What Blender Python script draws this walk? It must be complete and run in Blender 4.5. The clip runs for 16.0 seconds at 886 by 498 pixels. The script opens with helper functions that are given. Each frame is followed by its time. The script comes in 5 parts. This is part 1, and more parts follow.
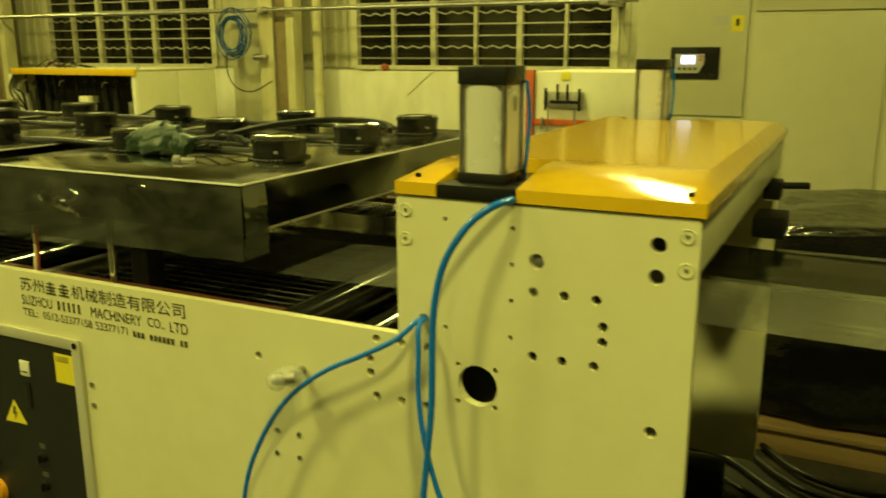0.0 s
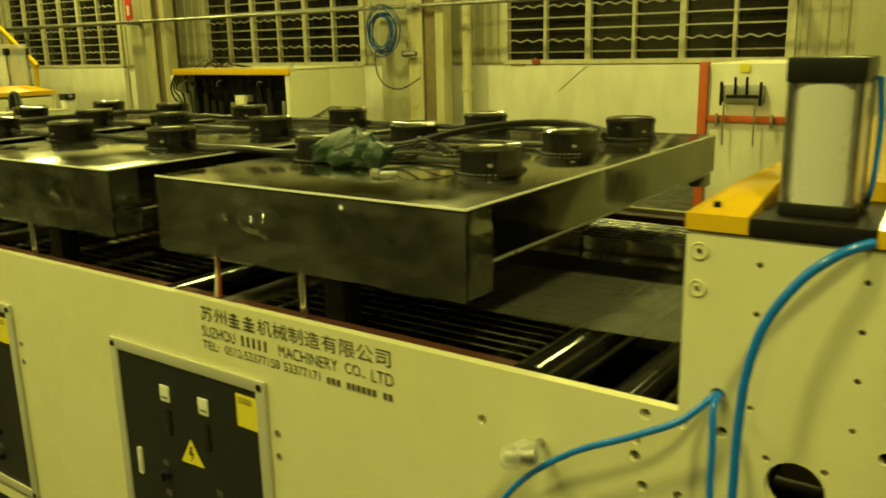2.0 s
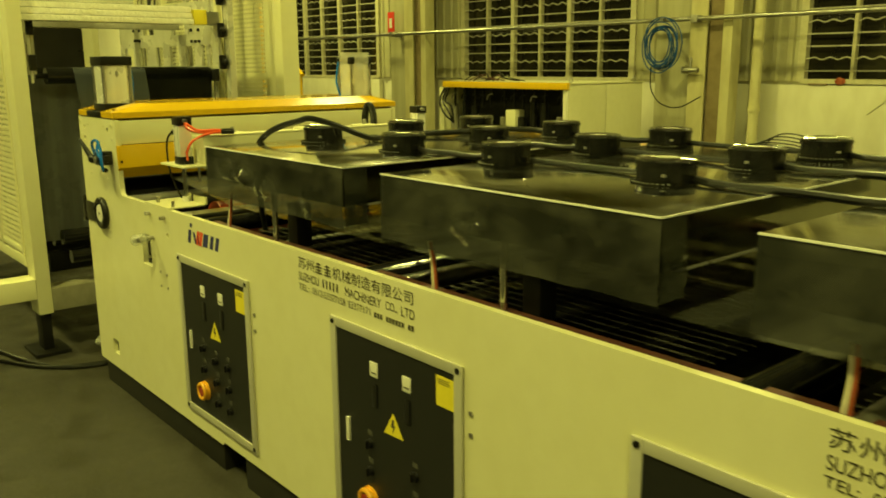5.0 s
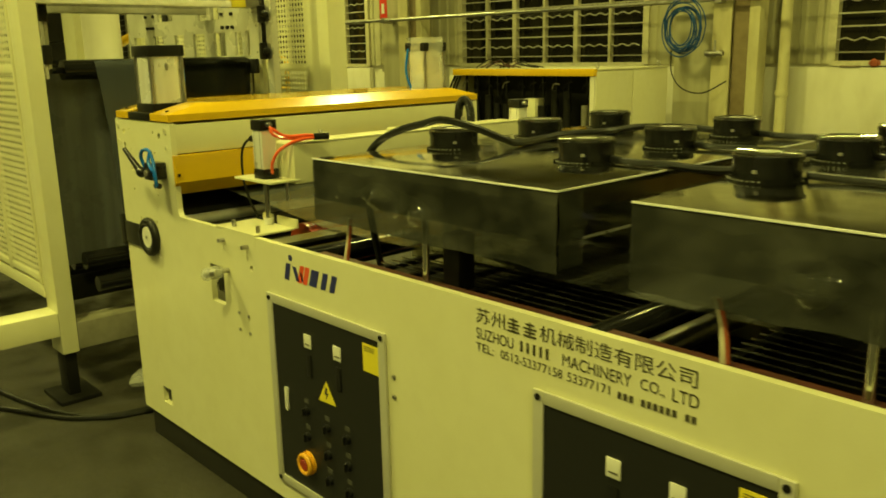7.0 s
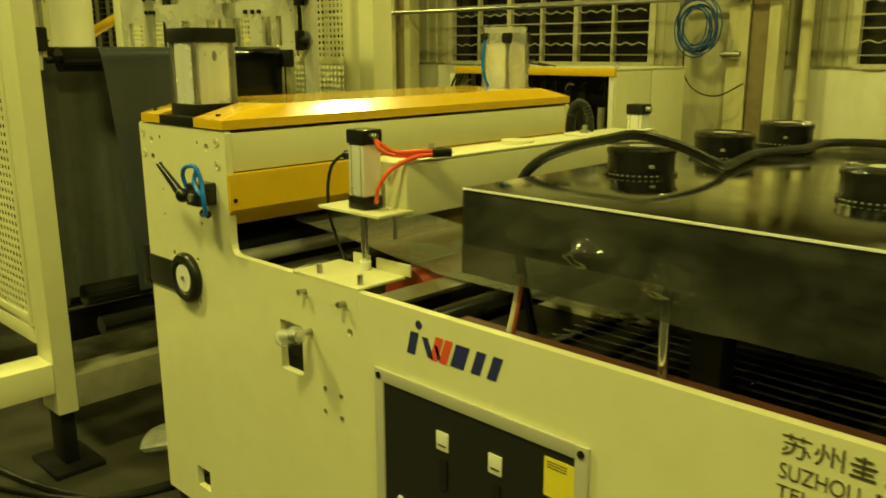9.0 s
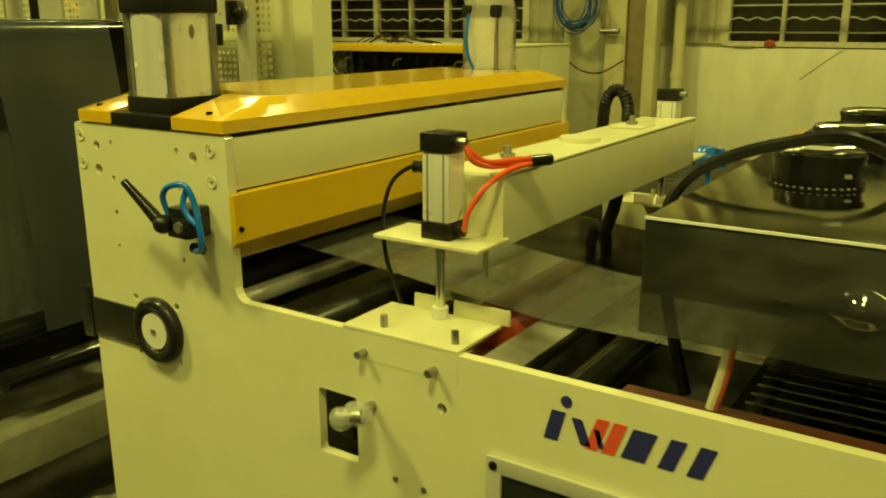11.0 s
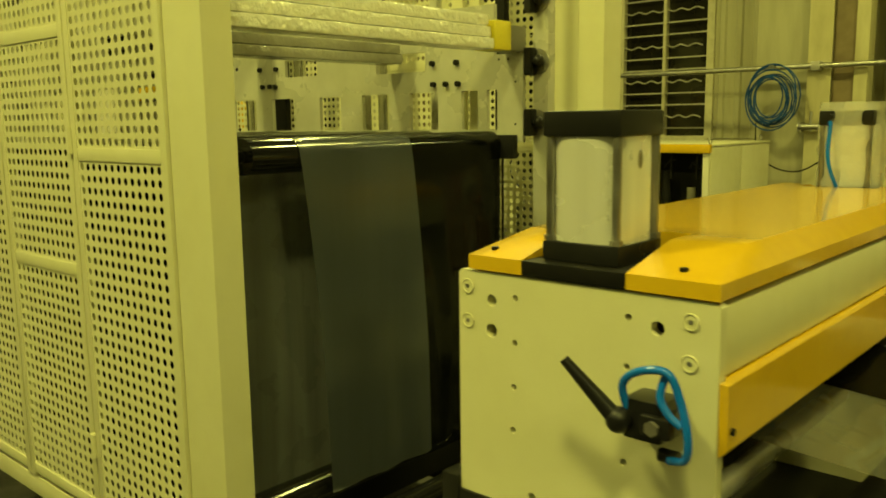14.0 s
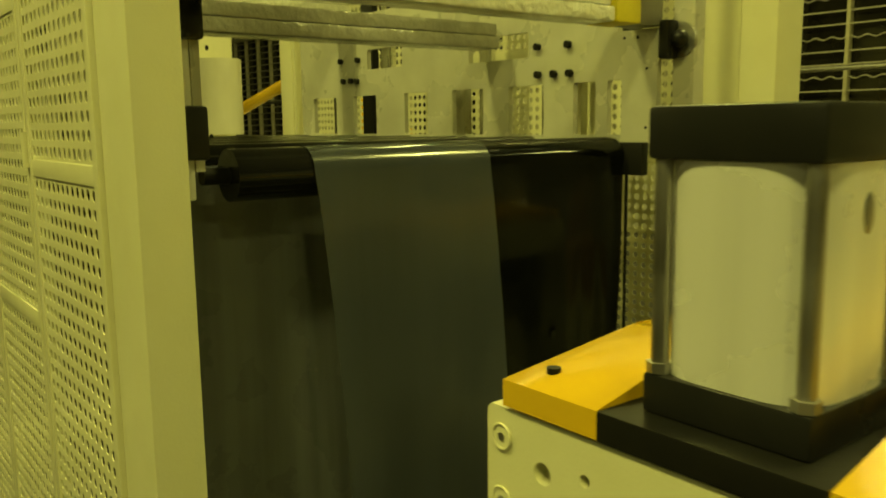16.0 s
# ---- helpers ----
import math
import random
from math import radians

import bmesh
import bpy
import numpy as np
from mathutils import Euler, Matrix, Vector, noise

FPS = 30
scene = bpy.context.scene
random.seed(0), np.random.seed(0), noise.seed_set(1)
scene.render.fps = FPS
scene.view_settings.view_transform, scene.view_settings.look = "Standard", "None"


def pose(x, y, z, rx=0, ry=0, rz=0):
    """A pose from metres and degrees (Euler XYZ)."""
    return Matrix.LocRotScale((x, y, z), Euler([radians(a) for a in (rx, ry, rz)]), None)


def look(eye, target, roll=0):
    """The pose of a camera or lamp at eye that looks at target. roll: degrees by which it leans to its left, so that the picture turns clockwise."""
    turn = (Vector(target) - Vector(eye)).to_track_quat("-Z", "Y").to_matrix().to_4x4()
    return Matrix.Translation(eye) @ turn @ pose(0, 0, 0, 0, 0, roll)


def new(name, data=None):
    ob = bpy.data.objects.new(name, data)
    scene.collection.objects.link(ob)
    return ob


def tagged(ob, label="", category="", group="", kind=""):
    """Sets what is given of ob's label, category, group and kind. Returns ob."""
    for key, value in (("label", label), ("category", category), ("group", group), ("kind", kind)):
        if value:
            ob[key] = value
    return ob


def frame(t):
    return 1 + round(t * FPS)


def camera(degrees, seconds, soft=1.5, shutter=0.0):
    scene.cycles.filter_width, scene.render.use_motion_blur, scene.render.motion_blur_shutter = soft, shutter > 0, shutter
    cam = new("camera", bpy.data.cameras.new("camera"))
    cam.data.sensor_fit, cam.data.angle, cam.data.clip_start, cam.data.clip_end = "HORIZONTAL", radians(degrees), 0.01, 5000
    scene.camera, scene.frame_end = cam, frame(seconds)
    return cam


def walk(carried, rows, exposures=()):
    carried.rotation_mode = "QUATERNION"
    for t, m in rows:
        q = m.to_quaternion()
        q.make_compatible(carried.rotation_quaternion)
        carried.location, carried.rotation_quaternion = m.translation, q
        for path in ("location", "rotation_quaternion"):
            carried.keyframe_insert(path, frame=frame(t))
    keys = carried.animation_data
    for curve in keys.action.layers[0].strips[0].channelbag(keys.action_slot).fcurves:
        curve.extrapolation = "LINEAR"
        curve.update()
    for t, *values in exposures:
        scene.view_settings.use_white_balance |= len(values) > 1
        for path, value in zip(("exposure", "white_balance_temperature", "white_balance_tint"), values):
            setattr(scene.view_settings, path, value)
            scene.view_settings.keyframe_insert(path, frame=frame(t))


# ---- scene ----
cam = camera(56.0, 16.0, 1.8, 0.5)
PATH = [
    (0, (-0.068, 0.042, 1.641), (-0.935, 1.783, 1.178), -0.1),
    (0.5, (-0.196, 0.162, 1.642), (-1.174, 1.846, 1.186), -0.1),
    (1, (-0.292, 0.304, 1.642), (-1.384, 1.91, 1.163), -1.0),
    (1.5, (-0.362, 0.331, 1.636), (-1.486, 1.909, 1.142), -1.0),
    (2, (-0.482, 0.274, 1.637), (-1.617, 1.852, 1.166), -1.3),
    (2.5, (-0.659, 0.151, 1.656), (-1.788, 1.74, 1.208), -1.9),
    (3, (-0.801, 0.078, 1.655), (-2.018, 1.606, 1.226), -1.3),
    (3.5, (-0.973, 0.097, 1.653), (-2.328, 1.51, 1.243), -0.6),
    (4, (-1.173, 0.169, 1.665), (-2.628, 1.477, 1.247), -0.5),
    (4.5, (-1.346, 0.166, 1.636), (-2.834, 1.432, 1.21), -0.3),
    (7, (-2.486, 0.141, 1.64), (-3.916, 1.46, 1.18), -1.2),
    (7.5, (-2.722, 0.117, 1.624), (-4.109, 1.481, 1.159), -1.2),
    (8, (-2.975, 0.196, 1.635), (-4.368, 1.555, 1.174), -1.4),
    (8.5, (-3.194, 0.246, 1.625), (-4.582, 1.612, 1.169), -0.8),
    (11, (-4.171, 0.345, 1.62), (-5.226, 1.962, 1.101), -0.0),
    (11.5, (-4.331, 0.248, 1.646), (-5.313, 1.925, 1.169), -0.1),
    (12, (-4.43, 0.176, 1.651), (-5.458, 1.836, 1.217), 0.5),
    (12.5, (-4.521, 0.167, 1.657), (-5.71, 1.725, 1.259), -0.1),
    (13, (-4.671, 0.247, 1.676), (-5.982, 1.719, 1.34), -0.7),
    (13.5, (-4.798, 0.312, 1.671), (-6.136, 1.767, 1.365), -0.4),
    (14, (-4.975, 0.358, 1.674), (-6.292, 1.833, 1.37), -0.8),
    (14.5, (-5.127, 0.421, 1.682), (-6.438, 1.901, 1.385), -1.7),
    (15, (-5.195, 0.623, 1.679), (-6.599, 2.020, 1.403), -1.3),
    (15.5, (-5.251, 0.881, 1.685), (-6.772, 2.155, 1.430), -0.55),
    (16, (-5.367, 0.996, 1.676), (-6.930, 2.208, 1.378), -0.74),
]
EXPOSURES = [(0.0, 0.04), (2.0, -0.06), (4.5, -0.08), (8.5, -0.25), (11.5, -0.36), (13.0, -0.38), (14.5, -0.40), (15.3, -0.54), (16.0, -0.64)]
walk(cam, [(t, look(eye, target, roll)) for t, eye, target, roll in PATH], exposures=EXPOSURES)

# ---- world and lamps ----
world = bpy.data.worlds.new("night")
scene.world = world
world.use_nodes = True
world.node_tree.nodes["Background"].inputs[0].default_value = (0.02, 0.022, 0.03, 1)
world.node_tree.nodes["Background"].inputs[1].default_value = 0.4

LAMP_COLOUR = (1.0, 0.955, 0.21)
LAMP_WATTS = 270
# The weak pair at y = -7 is added, unseen, for glints under the hoods.
LAMPS = [(-15.5, -1.0), (-8.4, -0.9), (-4.0, -1.2), (1.5, -1.0), (-17.2, 8.6), (-9.5, 6.0), (-4.4, 5.8), (-1.7, 9.3), (-7.5, -7.0), (-1.6, -7.0), (-21.5, -2.5)]


# ---- materials ----
def mat(name, colour, rough=0.5, metal=0.0, coat=0.0, grain=None, stain=None, bump=0.0, bump_scale=60.0, vary=0.0,
        rough_vary=0.0, alpha=1.0, transmission=0.0, emit=None, ior=1.45):
    m = bpy.data.materials.new(name)
    m.use_nodes = True
    nt = m.node_tree
    b = nt.nodes["Principled BSDF"]
    b.inputs["Roughness"].default_value = rough
    b.inputs["Metallic"].default_value = metal
    b.inputs["Coat Weight"].default_value = coat
    b.inputs["Coat Roughness"].default_value = 0.12
    b.inputs["Alpha"].default_value = alpha
    b.inputs["Transmission Weight"].default_value = transmission
    b.inputs["IOR"].default_value = ior
    if emit:
        b.inputs["Emission Color"].default_value = (*emit[0], 1)
        b.inputs["Emission Strength"].default_value = emit[1]
    tc = nt.nodes.new("ShaderNodeTexCoord")
    out = None
    rgb = nt.nodes.new("ShaderNodeRGB")
    rgb.outputs[0].default_value = (*colour, 1)
    out = rgb.outputs[0]

    def layer(scale, detail, amount, tint, stretch=(1, 1, 1), lo=0.4, hi=0.7):
        nonlocal out
        mp = nt.nodes.new("ShaderNodeMapping")
        mp.inputs["Scale"].default_value = stretch
        nt.links.new(tc.outputs["Object"], mp.inputs[0])
        n = nt.nodes.new("ShaderNodeTexNoise")
        n.inputs["Scale"].default_value = scale
        n.inputs["Detail"].default_value = detail
        nt.links.new(mp.outputs[0], n.inputs["Vector"])
        r = nt.nodes.new("ShaderNodeMapRange")
        r.inputs["From Min"].default_value, r.inputs["From Max"].default_value = lo, hi
        r.inputs["To Max"].default_value = amount
        nt.links.new(n.outputs[0], r.inputs[0])
        mx = nt.nodes.new("ShaderNodeMix")
        mx.data_type = "RGBA"
        nt.links.new(r.outputs[0], mx.inputs["Factor"])
        nt.links.new(out, mx.inputs["A"])
        mx.inputs["B"].default_value = (*tint, 1)
        out = mx.outputs["Result"]
        return r.outputs[0]

    if grain:
        layer(grain[0], 4, grain[1], grain[2], grain[3] if len(grain) > 3 else (1, 1, 1))
    mask = None
    if stain:
        mask = layer(stain[0], 6, stain[1], stain[2], stain[3] if len(stain) > 3 else (1, 1, 1))
    if vary:
        oi = nt.nodes.new("ShaderNodeObjectInfo")
        hs = nt.nodes.new("ShaderNodeHueSaturation")
        r = nt.nodes.new("ShaderNodeMapRange")
        r.inputs["To Min"].default_value, r.inputs["To Max"].default_value = 1 - vary, 1 + vary
        nt.links.new(oi.outputs["Random"], r.inputs[0])
        nt.links.new(r.outputs[0], hs.inputs["Value"])
        nt.links.new(out, hs.inputs["Color"])
        out = hs.outputs[0]
    nt.links.new(out, b.inputs["Base Color"])
    if rough_vary:
        n = nt.nodes.new("ShaderNodeTexNoise")
        n.inputs["Scale"].default_value = 7
        n.inputs["Detail"].default_value = 6
        nt.links.new(tc.outputs["Object"], n.inputs["Vector"])
        r = nt.nodes.new("ShaderNodeMapRange")
        r.inputs["From Min"].default_value, r.inputs["From Max"].default_value = 0.35, 0.65
        r.inputs["To Min"].default_value = max(0.02, rough - rough_vary)
        r.inputs["To Max"].default_value = min(1.0, rough + rough_vary)
        nt.links.new(n.outputs[0], r.inputs[0])
        nt.links.new(r.outputs[0], b.inputs["Roughness"])
    if bump:
        n = nt.nodes.new("ShaderNodeTexNoise")
        n.inputs["Scale"].default_value = bump_scale
        n.inputs["Detail"].default_value = 3
        nt.links.new(tc.outputs["Object"], n.inputs["Vector"])
        bp = nt.nodes.new("ShaderNodeBump")
        bp.inputs["Strength"].default_value = bump
        bp.inputs["Distance"].default_value = 0.01
        nt.links.new(n.outputs[0], bp.inputs["Height"])
        nt.links.new(bp.outputs[0], b.inputs["Normal"])
    return m


GRIDWIRE = mat("bright_grid_wire", (0.70, 0.69, 0.62), 0.22, metal=0.85, stain=(7, 0.6, (0.16, 0.15, 0.12)))
IVORY = mat("ivory_paint", (0.71, 0.69, 0.46), 0.36, coat=0.25, grain=(3.0, 0.35, (0.66, 0.63, 0.37)), stain=(14, 0.10, (0.5, 0.46, 0.26)), bump=0.05, bump_scale=220, rough_vary=0.08)
YELLOW = mat("yellow_enamel", (0.71, 0.445, 0.013), 0.14, coat=0.4, grain=(4, 0.3, (0.65, 0.39, 0.011)), stain=(22, 0.12, (0.45, 0.25, 0.02)), bump=0.04, bump_scale=30)
PLINTHBLACK = mat("dusty_black_plinth", (0.009, 0.0085, 0.007), 0.6, grain=(9, 0.5, (0.016, 0.014, 0.011)), bump=0.04)
BLACKPAINT = mat("black_paint", (0.007, 0.0068, 0.006), 0.5, grain=(20, 0.4, (0.014, 0.013, 0.011)), bump=0.04, ior=1.3)
PLASTIC = mat("black_plastic", (0.013, 0.013, 0.0125), 0.32, grain=(30, 0.3, (0.022, 0.021, 0.019)), rough_vary=0.1, ior=1.38)
FANBLACK = mat("glossy_fan_black", (0.006, 0.006, 0.006), 0.2, grain=(30, 0.3, (0.011, 0.011, 0.010)), rough_vary=0.06)
RUBBER = mat("black_rubber", (0.009, 0.009, 0.008), 0.42, stain=(9, 0.3, (0.018, 0.017, 0.014)), rough_vary=0.12, ior=1.32)
PANELBLACK = mat("panel_black", (0.013, 0.0135, 0.014), 0.45, grain=(60, 0.3, (0.018, 0.018, 0.018)), bump=0.08, bump_scale=400)
ALU = mat("brushed_aluminium", (0.92, 0.91, 0.86), 0.30, metal=0.38, grain=(25, 0.4, (0.74, 0.73, 0.68), (1, 1, 0.05)), rough_vary=0.08)
CHROME = mat("chrome", (0.8, 0.8, 0.78), 0.12, metal=1.0, stain=(30, 0.2, (0.4, 0.38, 0.32)))
STEEL = mat("dull_steel", (0.46, 0.45, 0.42), 0.45, metal=1.0, stain=(18, 0.4, (0.25, 0.22, 0.17)), rough_vary=0.15)
STAINLESS = mat("stainless_top", (0.78, 0.77, 0.70), 0.12, metal=1.0, grain=(3.5, 0.45, (0.56, 0.55, 0.49)), stain=(9, 0.4, (0.34, 0.33, 0.28)), bump=0.02, bump_scale=4, rough_vary=0.05)
# Pale non-metal colour that paints the highlight along the hood's top edges.
EDGEGLINT = mat("bright_folded_edge", (0.85, 0.84, 0.78), 0.45, metal=0.0, grain=(30, 0.2, (0.7, 0.69, 0.62)))
FOIL = mat("wrinkled_wrapping", (0.86, 0.85, 0.76), 0.2, coat=0.6, grain=(16, 0.35, (0.62, 0.61, 0.52), (1, 0.3, 1)), bump=0.8, bump_scale=55)
# Same steel as the top; dark reflections are put into its base colour.
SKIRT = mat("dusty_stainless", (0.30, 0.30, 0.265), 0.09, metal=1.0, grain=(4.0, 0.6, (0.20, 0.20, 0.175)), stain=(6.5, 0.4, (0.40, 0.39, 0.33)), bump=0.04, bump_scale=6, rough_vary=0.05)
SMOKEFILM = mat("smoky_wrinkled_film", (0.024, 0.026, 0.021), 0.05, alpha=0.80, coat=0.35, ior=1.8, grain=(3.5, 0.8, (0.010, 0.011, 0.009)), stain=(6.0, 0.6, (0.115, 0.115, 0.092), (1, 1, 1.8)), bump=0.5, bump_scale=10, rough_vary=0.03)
PANELFRAME = mat("bright_panel_frame", (0.60, 0.585, 0.50), 0.38, metal=0.35, grain=(12, 0.3, (0.52, 0.50, 0.42), (1, 0.2, 1)), rough_vary=0.1)
SWITCHBLACK = mat("switch_black", (0.010, 0.010, 0.011), 0.28, grain=(40, 0.3, (0.016, 0.016, 0.016)))
SWITCHPLATE = mat("dull_switch_plate", (0.075, 0.074, 0.070), 0.5, grain=(60, 0.4, (0.045, 0.044, 0.042)))
WINROD = mat("galvanised_window_rod", (0.44, 0.42, 0.34), 0.5, stain=(12, 0.5, (0.26, 0.24, 0.18)))
GREYPLATE = mat("grey_steel_plate", (0.40, 0.395, 0.36), 0.4, metal=0.6, grain=(12, 0.3, (0.33, 0.32, 0.28), (1, 0.2, 1)), stain=(7, 0.3, (0.24, 0.23, 0.2)), rough_vary=0.15)
CLEARWRAP = mat("crinkled_film", (0.36, 0.35, 0.30), 0.22, coat=0.4, grain=(14, 0.5, (0.24, 0.23, 0.19)), bump=0.6, bump_scale=45)
WRAP = mat("crinkled_clear_wrap", (0.80, 0.80, 0.72), 0.10, alpha=0.42, coat=0.6, bump=0.9, bump_scale=34)
CLEAR = mat("clear_film", (0.7, 0.71, 0.66), 0.12, alpha=0.34, bump=0.4, bump_scale=26)
SHEET = mat("translucent_sheet", (0.26, 0.265, 0.23), 0.07, alpha=0.64, ior=2.9, stain=(5, 0.3, (0.24, 0.25, 0.23)), rough_vary=0.06)
DARKSHEET = mat("dark_film", (0.007, 0.0075, 0.007), 0.11, grain=(2.5, 0.6, (0.012, 0.013, 0.012), (1, 6, 0.5)), rough_vary=0.04)
PLATEGREY = mat("grey_painted_plate", (0.60, 0.59, 0.50), 0.30, metal=0.2, grain=(2.5, 0.5, (0.38, 0.37, 0.31)), stain=(9, 0.25, (0.28, 0.27, 0.22)), rough_vary=0.1)
BACKFILM = mat("grey_green_film", (0.32, 0.34, 0.36), 0.30, grain=(3.0, 0.7, (0.17, 0.182, 0.195), (1, 5, 0.25)), rough_vary=0.08)
STRIP = mat("smoky_sheet", (0.115, 0.13, 0.155), 0.18, alpha=0.86, ior=1.8, grain=(2.2, 0.6, (0.09, 0.102, 0.115), (1, 4, 0.3)), rough_vary=0.05)
RUSTGREY = mat("dirty_grey_steel", (0.26, 0.25, 0.19), 0.6, grain=(4, 0.6, (0.18, 0.17, 0.12)), stain=(9, 0.5, (0.10, 0.085, 0.05)))
FAINT = mat("faint_print", (0.20, 0.195, 0.17), 0.5, grain=(60, 0.4, (0.10, 0.098, 0.085)))
BLUECOIL = mat("dull_blue_hose", (0.004, 0.055, 0.22), 0.4, grain=(20, 0.3, (0.003, 0.035, 0.15)))
ROLLERBLACK = mat("glossy_black_roller", (0.010, 0.010, 0.010), 0.09, grain=(6, 0.3, (0.018, 0.017, 0.015)))
STOPRED = mat("dull_red_button", (0.32, 0.035, 0.015), 0.4, grain=(30, 0.2, (0.25, 0.03, 0.015)))
BLUEHOSE = mat("blue_hose", (0.005, 0.16, 0.75), 0.25, coat=0.4, grain=(20, 0.3, (0.003, 0.11, 0.55)))
ORANGEHOSE = mat("orange_hose", (0.85, 0.12, 0.03), 0.3, coat=0.3, grain=(20, 0.3, (0.7, 0.08, 0.02)))
BLUEPRINT = mat("blue_print", (0.02, 0.025, 0.16), 0.45, grain=(80, 0.25, (0.05, 0.05, 0.2)))
REDPRINT = mat("red_print", (0.75, 0.09, 0.035), 0.45, grain=(80, 0.25, (0.6, 0.1, 0.05)))
INK = mat("dark_ink", (0.05, 0.045, 0.03), 0.5, grain=(200, 0.5, (0.16, 0.14, 0.08)))
REDLIP = mat("red_oxide", (0.075, 0.022, 0.014), 0.55, stain=(12, 0.5, (0.03, 0.018, 0.012)), bump=0.1)
REDROLL = mat("red_rubber", (0.46, 0.07, 0.03), 0.3, stain=(8, 0.35, (0.28, 0.04, 0.02)))
LABEL = mat("yellow_label", (0.78, 0.66, 0.04), 0.5, grain=(90, 0.2, (0.6, 0.5, 0.04)))
WHITE = mat("white_plastic", (0.72, 0.71, 0.66), 0.4, grain=(30, 0.2, (0.6, 0.58, 0.5)))
REDBUTTON = mat("red_button", (0.62, 0.05, 0.02), 0.35, grain=(30, 0.2, (0.5, 0.04, 0.02)))
AMBER = mat("amber_collar", (0.75, 0.36, 0.02), 0.4, grain=(30, 0.2, (0.6, 0.28, 0.02)))
GREENCLOTH = mat("green_tarp", (0.005, 0.026, 0.010), 0.42, grain=(22, 0.8, (0.003, 0.012, 0.006)), bump=0.9, bump_scale=26)
FLOORM = mat("worn_concrete", (0.037, 0.034, 0.026), 0.55, grain=(1.6, 0.7, (0.029, 0.027, 0.021)), stain=(5, 0.6, (0.028, 0.026, 0.021)), bump=0.15, bump_scale=40, rough_vary=0.15)
WALLWHITE = mat("painted_wall", (0.70, 0.68, 0.54), 0.65, grain=(1.2, 0.5, (0.6, 0.57, 0.42)), stain=(4, 0.35, (0.46, 0.42, 0.28), (1, 1, 0.4)), bump=0.1, bump_scale=50)
CLADDING = mat("ribbed_cladding", (0.44, 0.42, 0.28), 0.5, grain=(1.5, 0.6, (0.34, 0.32, 0.2), (1, 1, 0.15)), stain=(6, 0.4, (0.25, 0.22, 0.13), (1, 1, 0.2)))
CEILINGM = mat("ceiling_sheet", (0.36, 0.35, 0.29), 0.7, grain=(1.5, 0.4, (0.28, 0.27, 0.22)))
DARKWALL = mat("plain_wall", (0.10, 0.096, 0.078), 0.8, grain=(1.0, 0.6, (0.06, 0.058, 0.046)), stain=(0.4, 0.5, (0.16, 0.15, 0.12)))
CABINET = mat("cabinet_paint", (0.55, 0.53, 0.37), 0.5, grain=(1.8, 0.4, (0.48, 0.46, 0.3)), stain=(9, 0.12, (0.35, 0.32, 0.2)), rough_vary=0.1)
ORANGEFRAME = mat("red_orange_frame", (0.50, 0.10, 0.02), 0.45, stain=(14, 0.4, (0.3, 0.06, 0.015)))
NIGHT = mat("night_glass", (0.012, 0.011, 0.008), 0.08, grain=(2, 0.6, (0.03, 0.027, 0.015)))
WINBAR = mat("window_bar", (0.55, 0.52, 0.36), 0.5, stain=(12, 0.4, (0.3, 0.26, 0.16)))
PILLAR = mat("pillar_paint", (0.60, 0.56, 0.33), 0.55, grain=(2, 0.5, (0.45, 0.41, 0.22)), stain=(5, 0.45, (0.28, 0.23, 0.12), (1, 1, 0.3)))
RUST = mat("brown_steel", (0.22, 0.17, 0.09), 0.6, stain=(7, 0.5, (0.12, 0.08, 0.04)))
WOOD = mat("pallet_wood", (0.30, 0.20, 0.09), 0.7, grain=(18, 0.6, (0.18, 0.11, 0.05), (0.15, 1, 1)), bump=0.2)
CARD = mat("cardboard", (0.32, 0.2, 0.09), 0.75, grain=(8, 0.4, (0.24, 0.15, 0.06)))
BAG = mat("black_plastic_bag", (0.008, 0.008, 0.008), 0.13, bump=1.0, bump_scale=16)
SCREEN = mat("lit_screen", (0.5, 0.5, 0.9), 0.3, emit=((0.75, 0.78, 1.0), 2.2))
SCREENGREY = mat("keypad_grey", (0.5, 0.49, 0.46), 0.4, grain=(60, 0.2, (0.4, 0.39, 0.36)))
LAMPGLOW = mat("lamp_glow", (1, 1, 1), 0.3, emit=((1.0, 0.95, 0.6), 12.0))
SIGNRED = mat("sign_red", (0.6, 0.04, 0.02), 0.5, grain=(20, 0.2, (0.5, 0.05, 0.03)))
PALESTRAP = mat("pale_strap", (0.58, 0.54, 0.40), 0.5, grain=(40, 0.4, (0.3, 0.25, 0.16)))
STRIPERED = mat("brown_red_stripe", (0.32, 0.075, 0.03), 0.5)
BROWNCUP = mat("brown_seal", (0.10, 0.055, 0.025), 0.5)


# ---- mesh helpers ----
def box(bm, a, b, bev=0.0):
    a, b = Vector(a), Vector(b)
    g = bmesh.ops.create_cube(bm, size=1.0, matrix=Matrix.Translation((a + b) / 2) @ Matrix.Diagonal((*(abs(q) for q in (b - a)), 1)))
    if bev:
        edges = list({e for v in g["verts"] for e in v.link_edges})
        bmesh.ops.bevel(bm, geom=edges, offset=bev, segments=2, affect="EDGES", profile=0.6)
    return bm


def cyl(bm, p, q, r, seg=18, r2=None):
    p, q = Vector(p), Vector(q)
    d = q - p
    m = Matrix.Translation((p + q) / 2) @ d.to_track_quat("Z", "Y").to_matrix().to_4x4()
    bmesh.ops.create_cone(bm, cap_ends=True, segments=seg, radius1=r, radius2=r if r2 is None else r2, depth=d.length, matrix=m)
    return bm


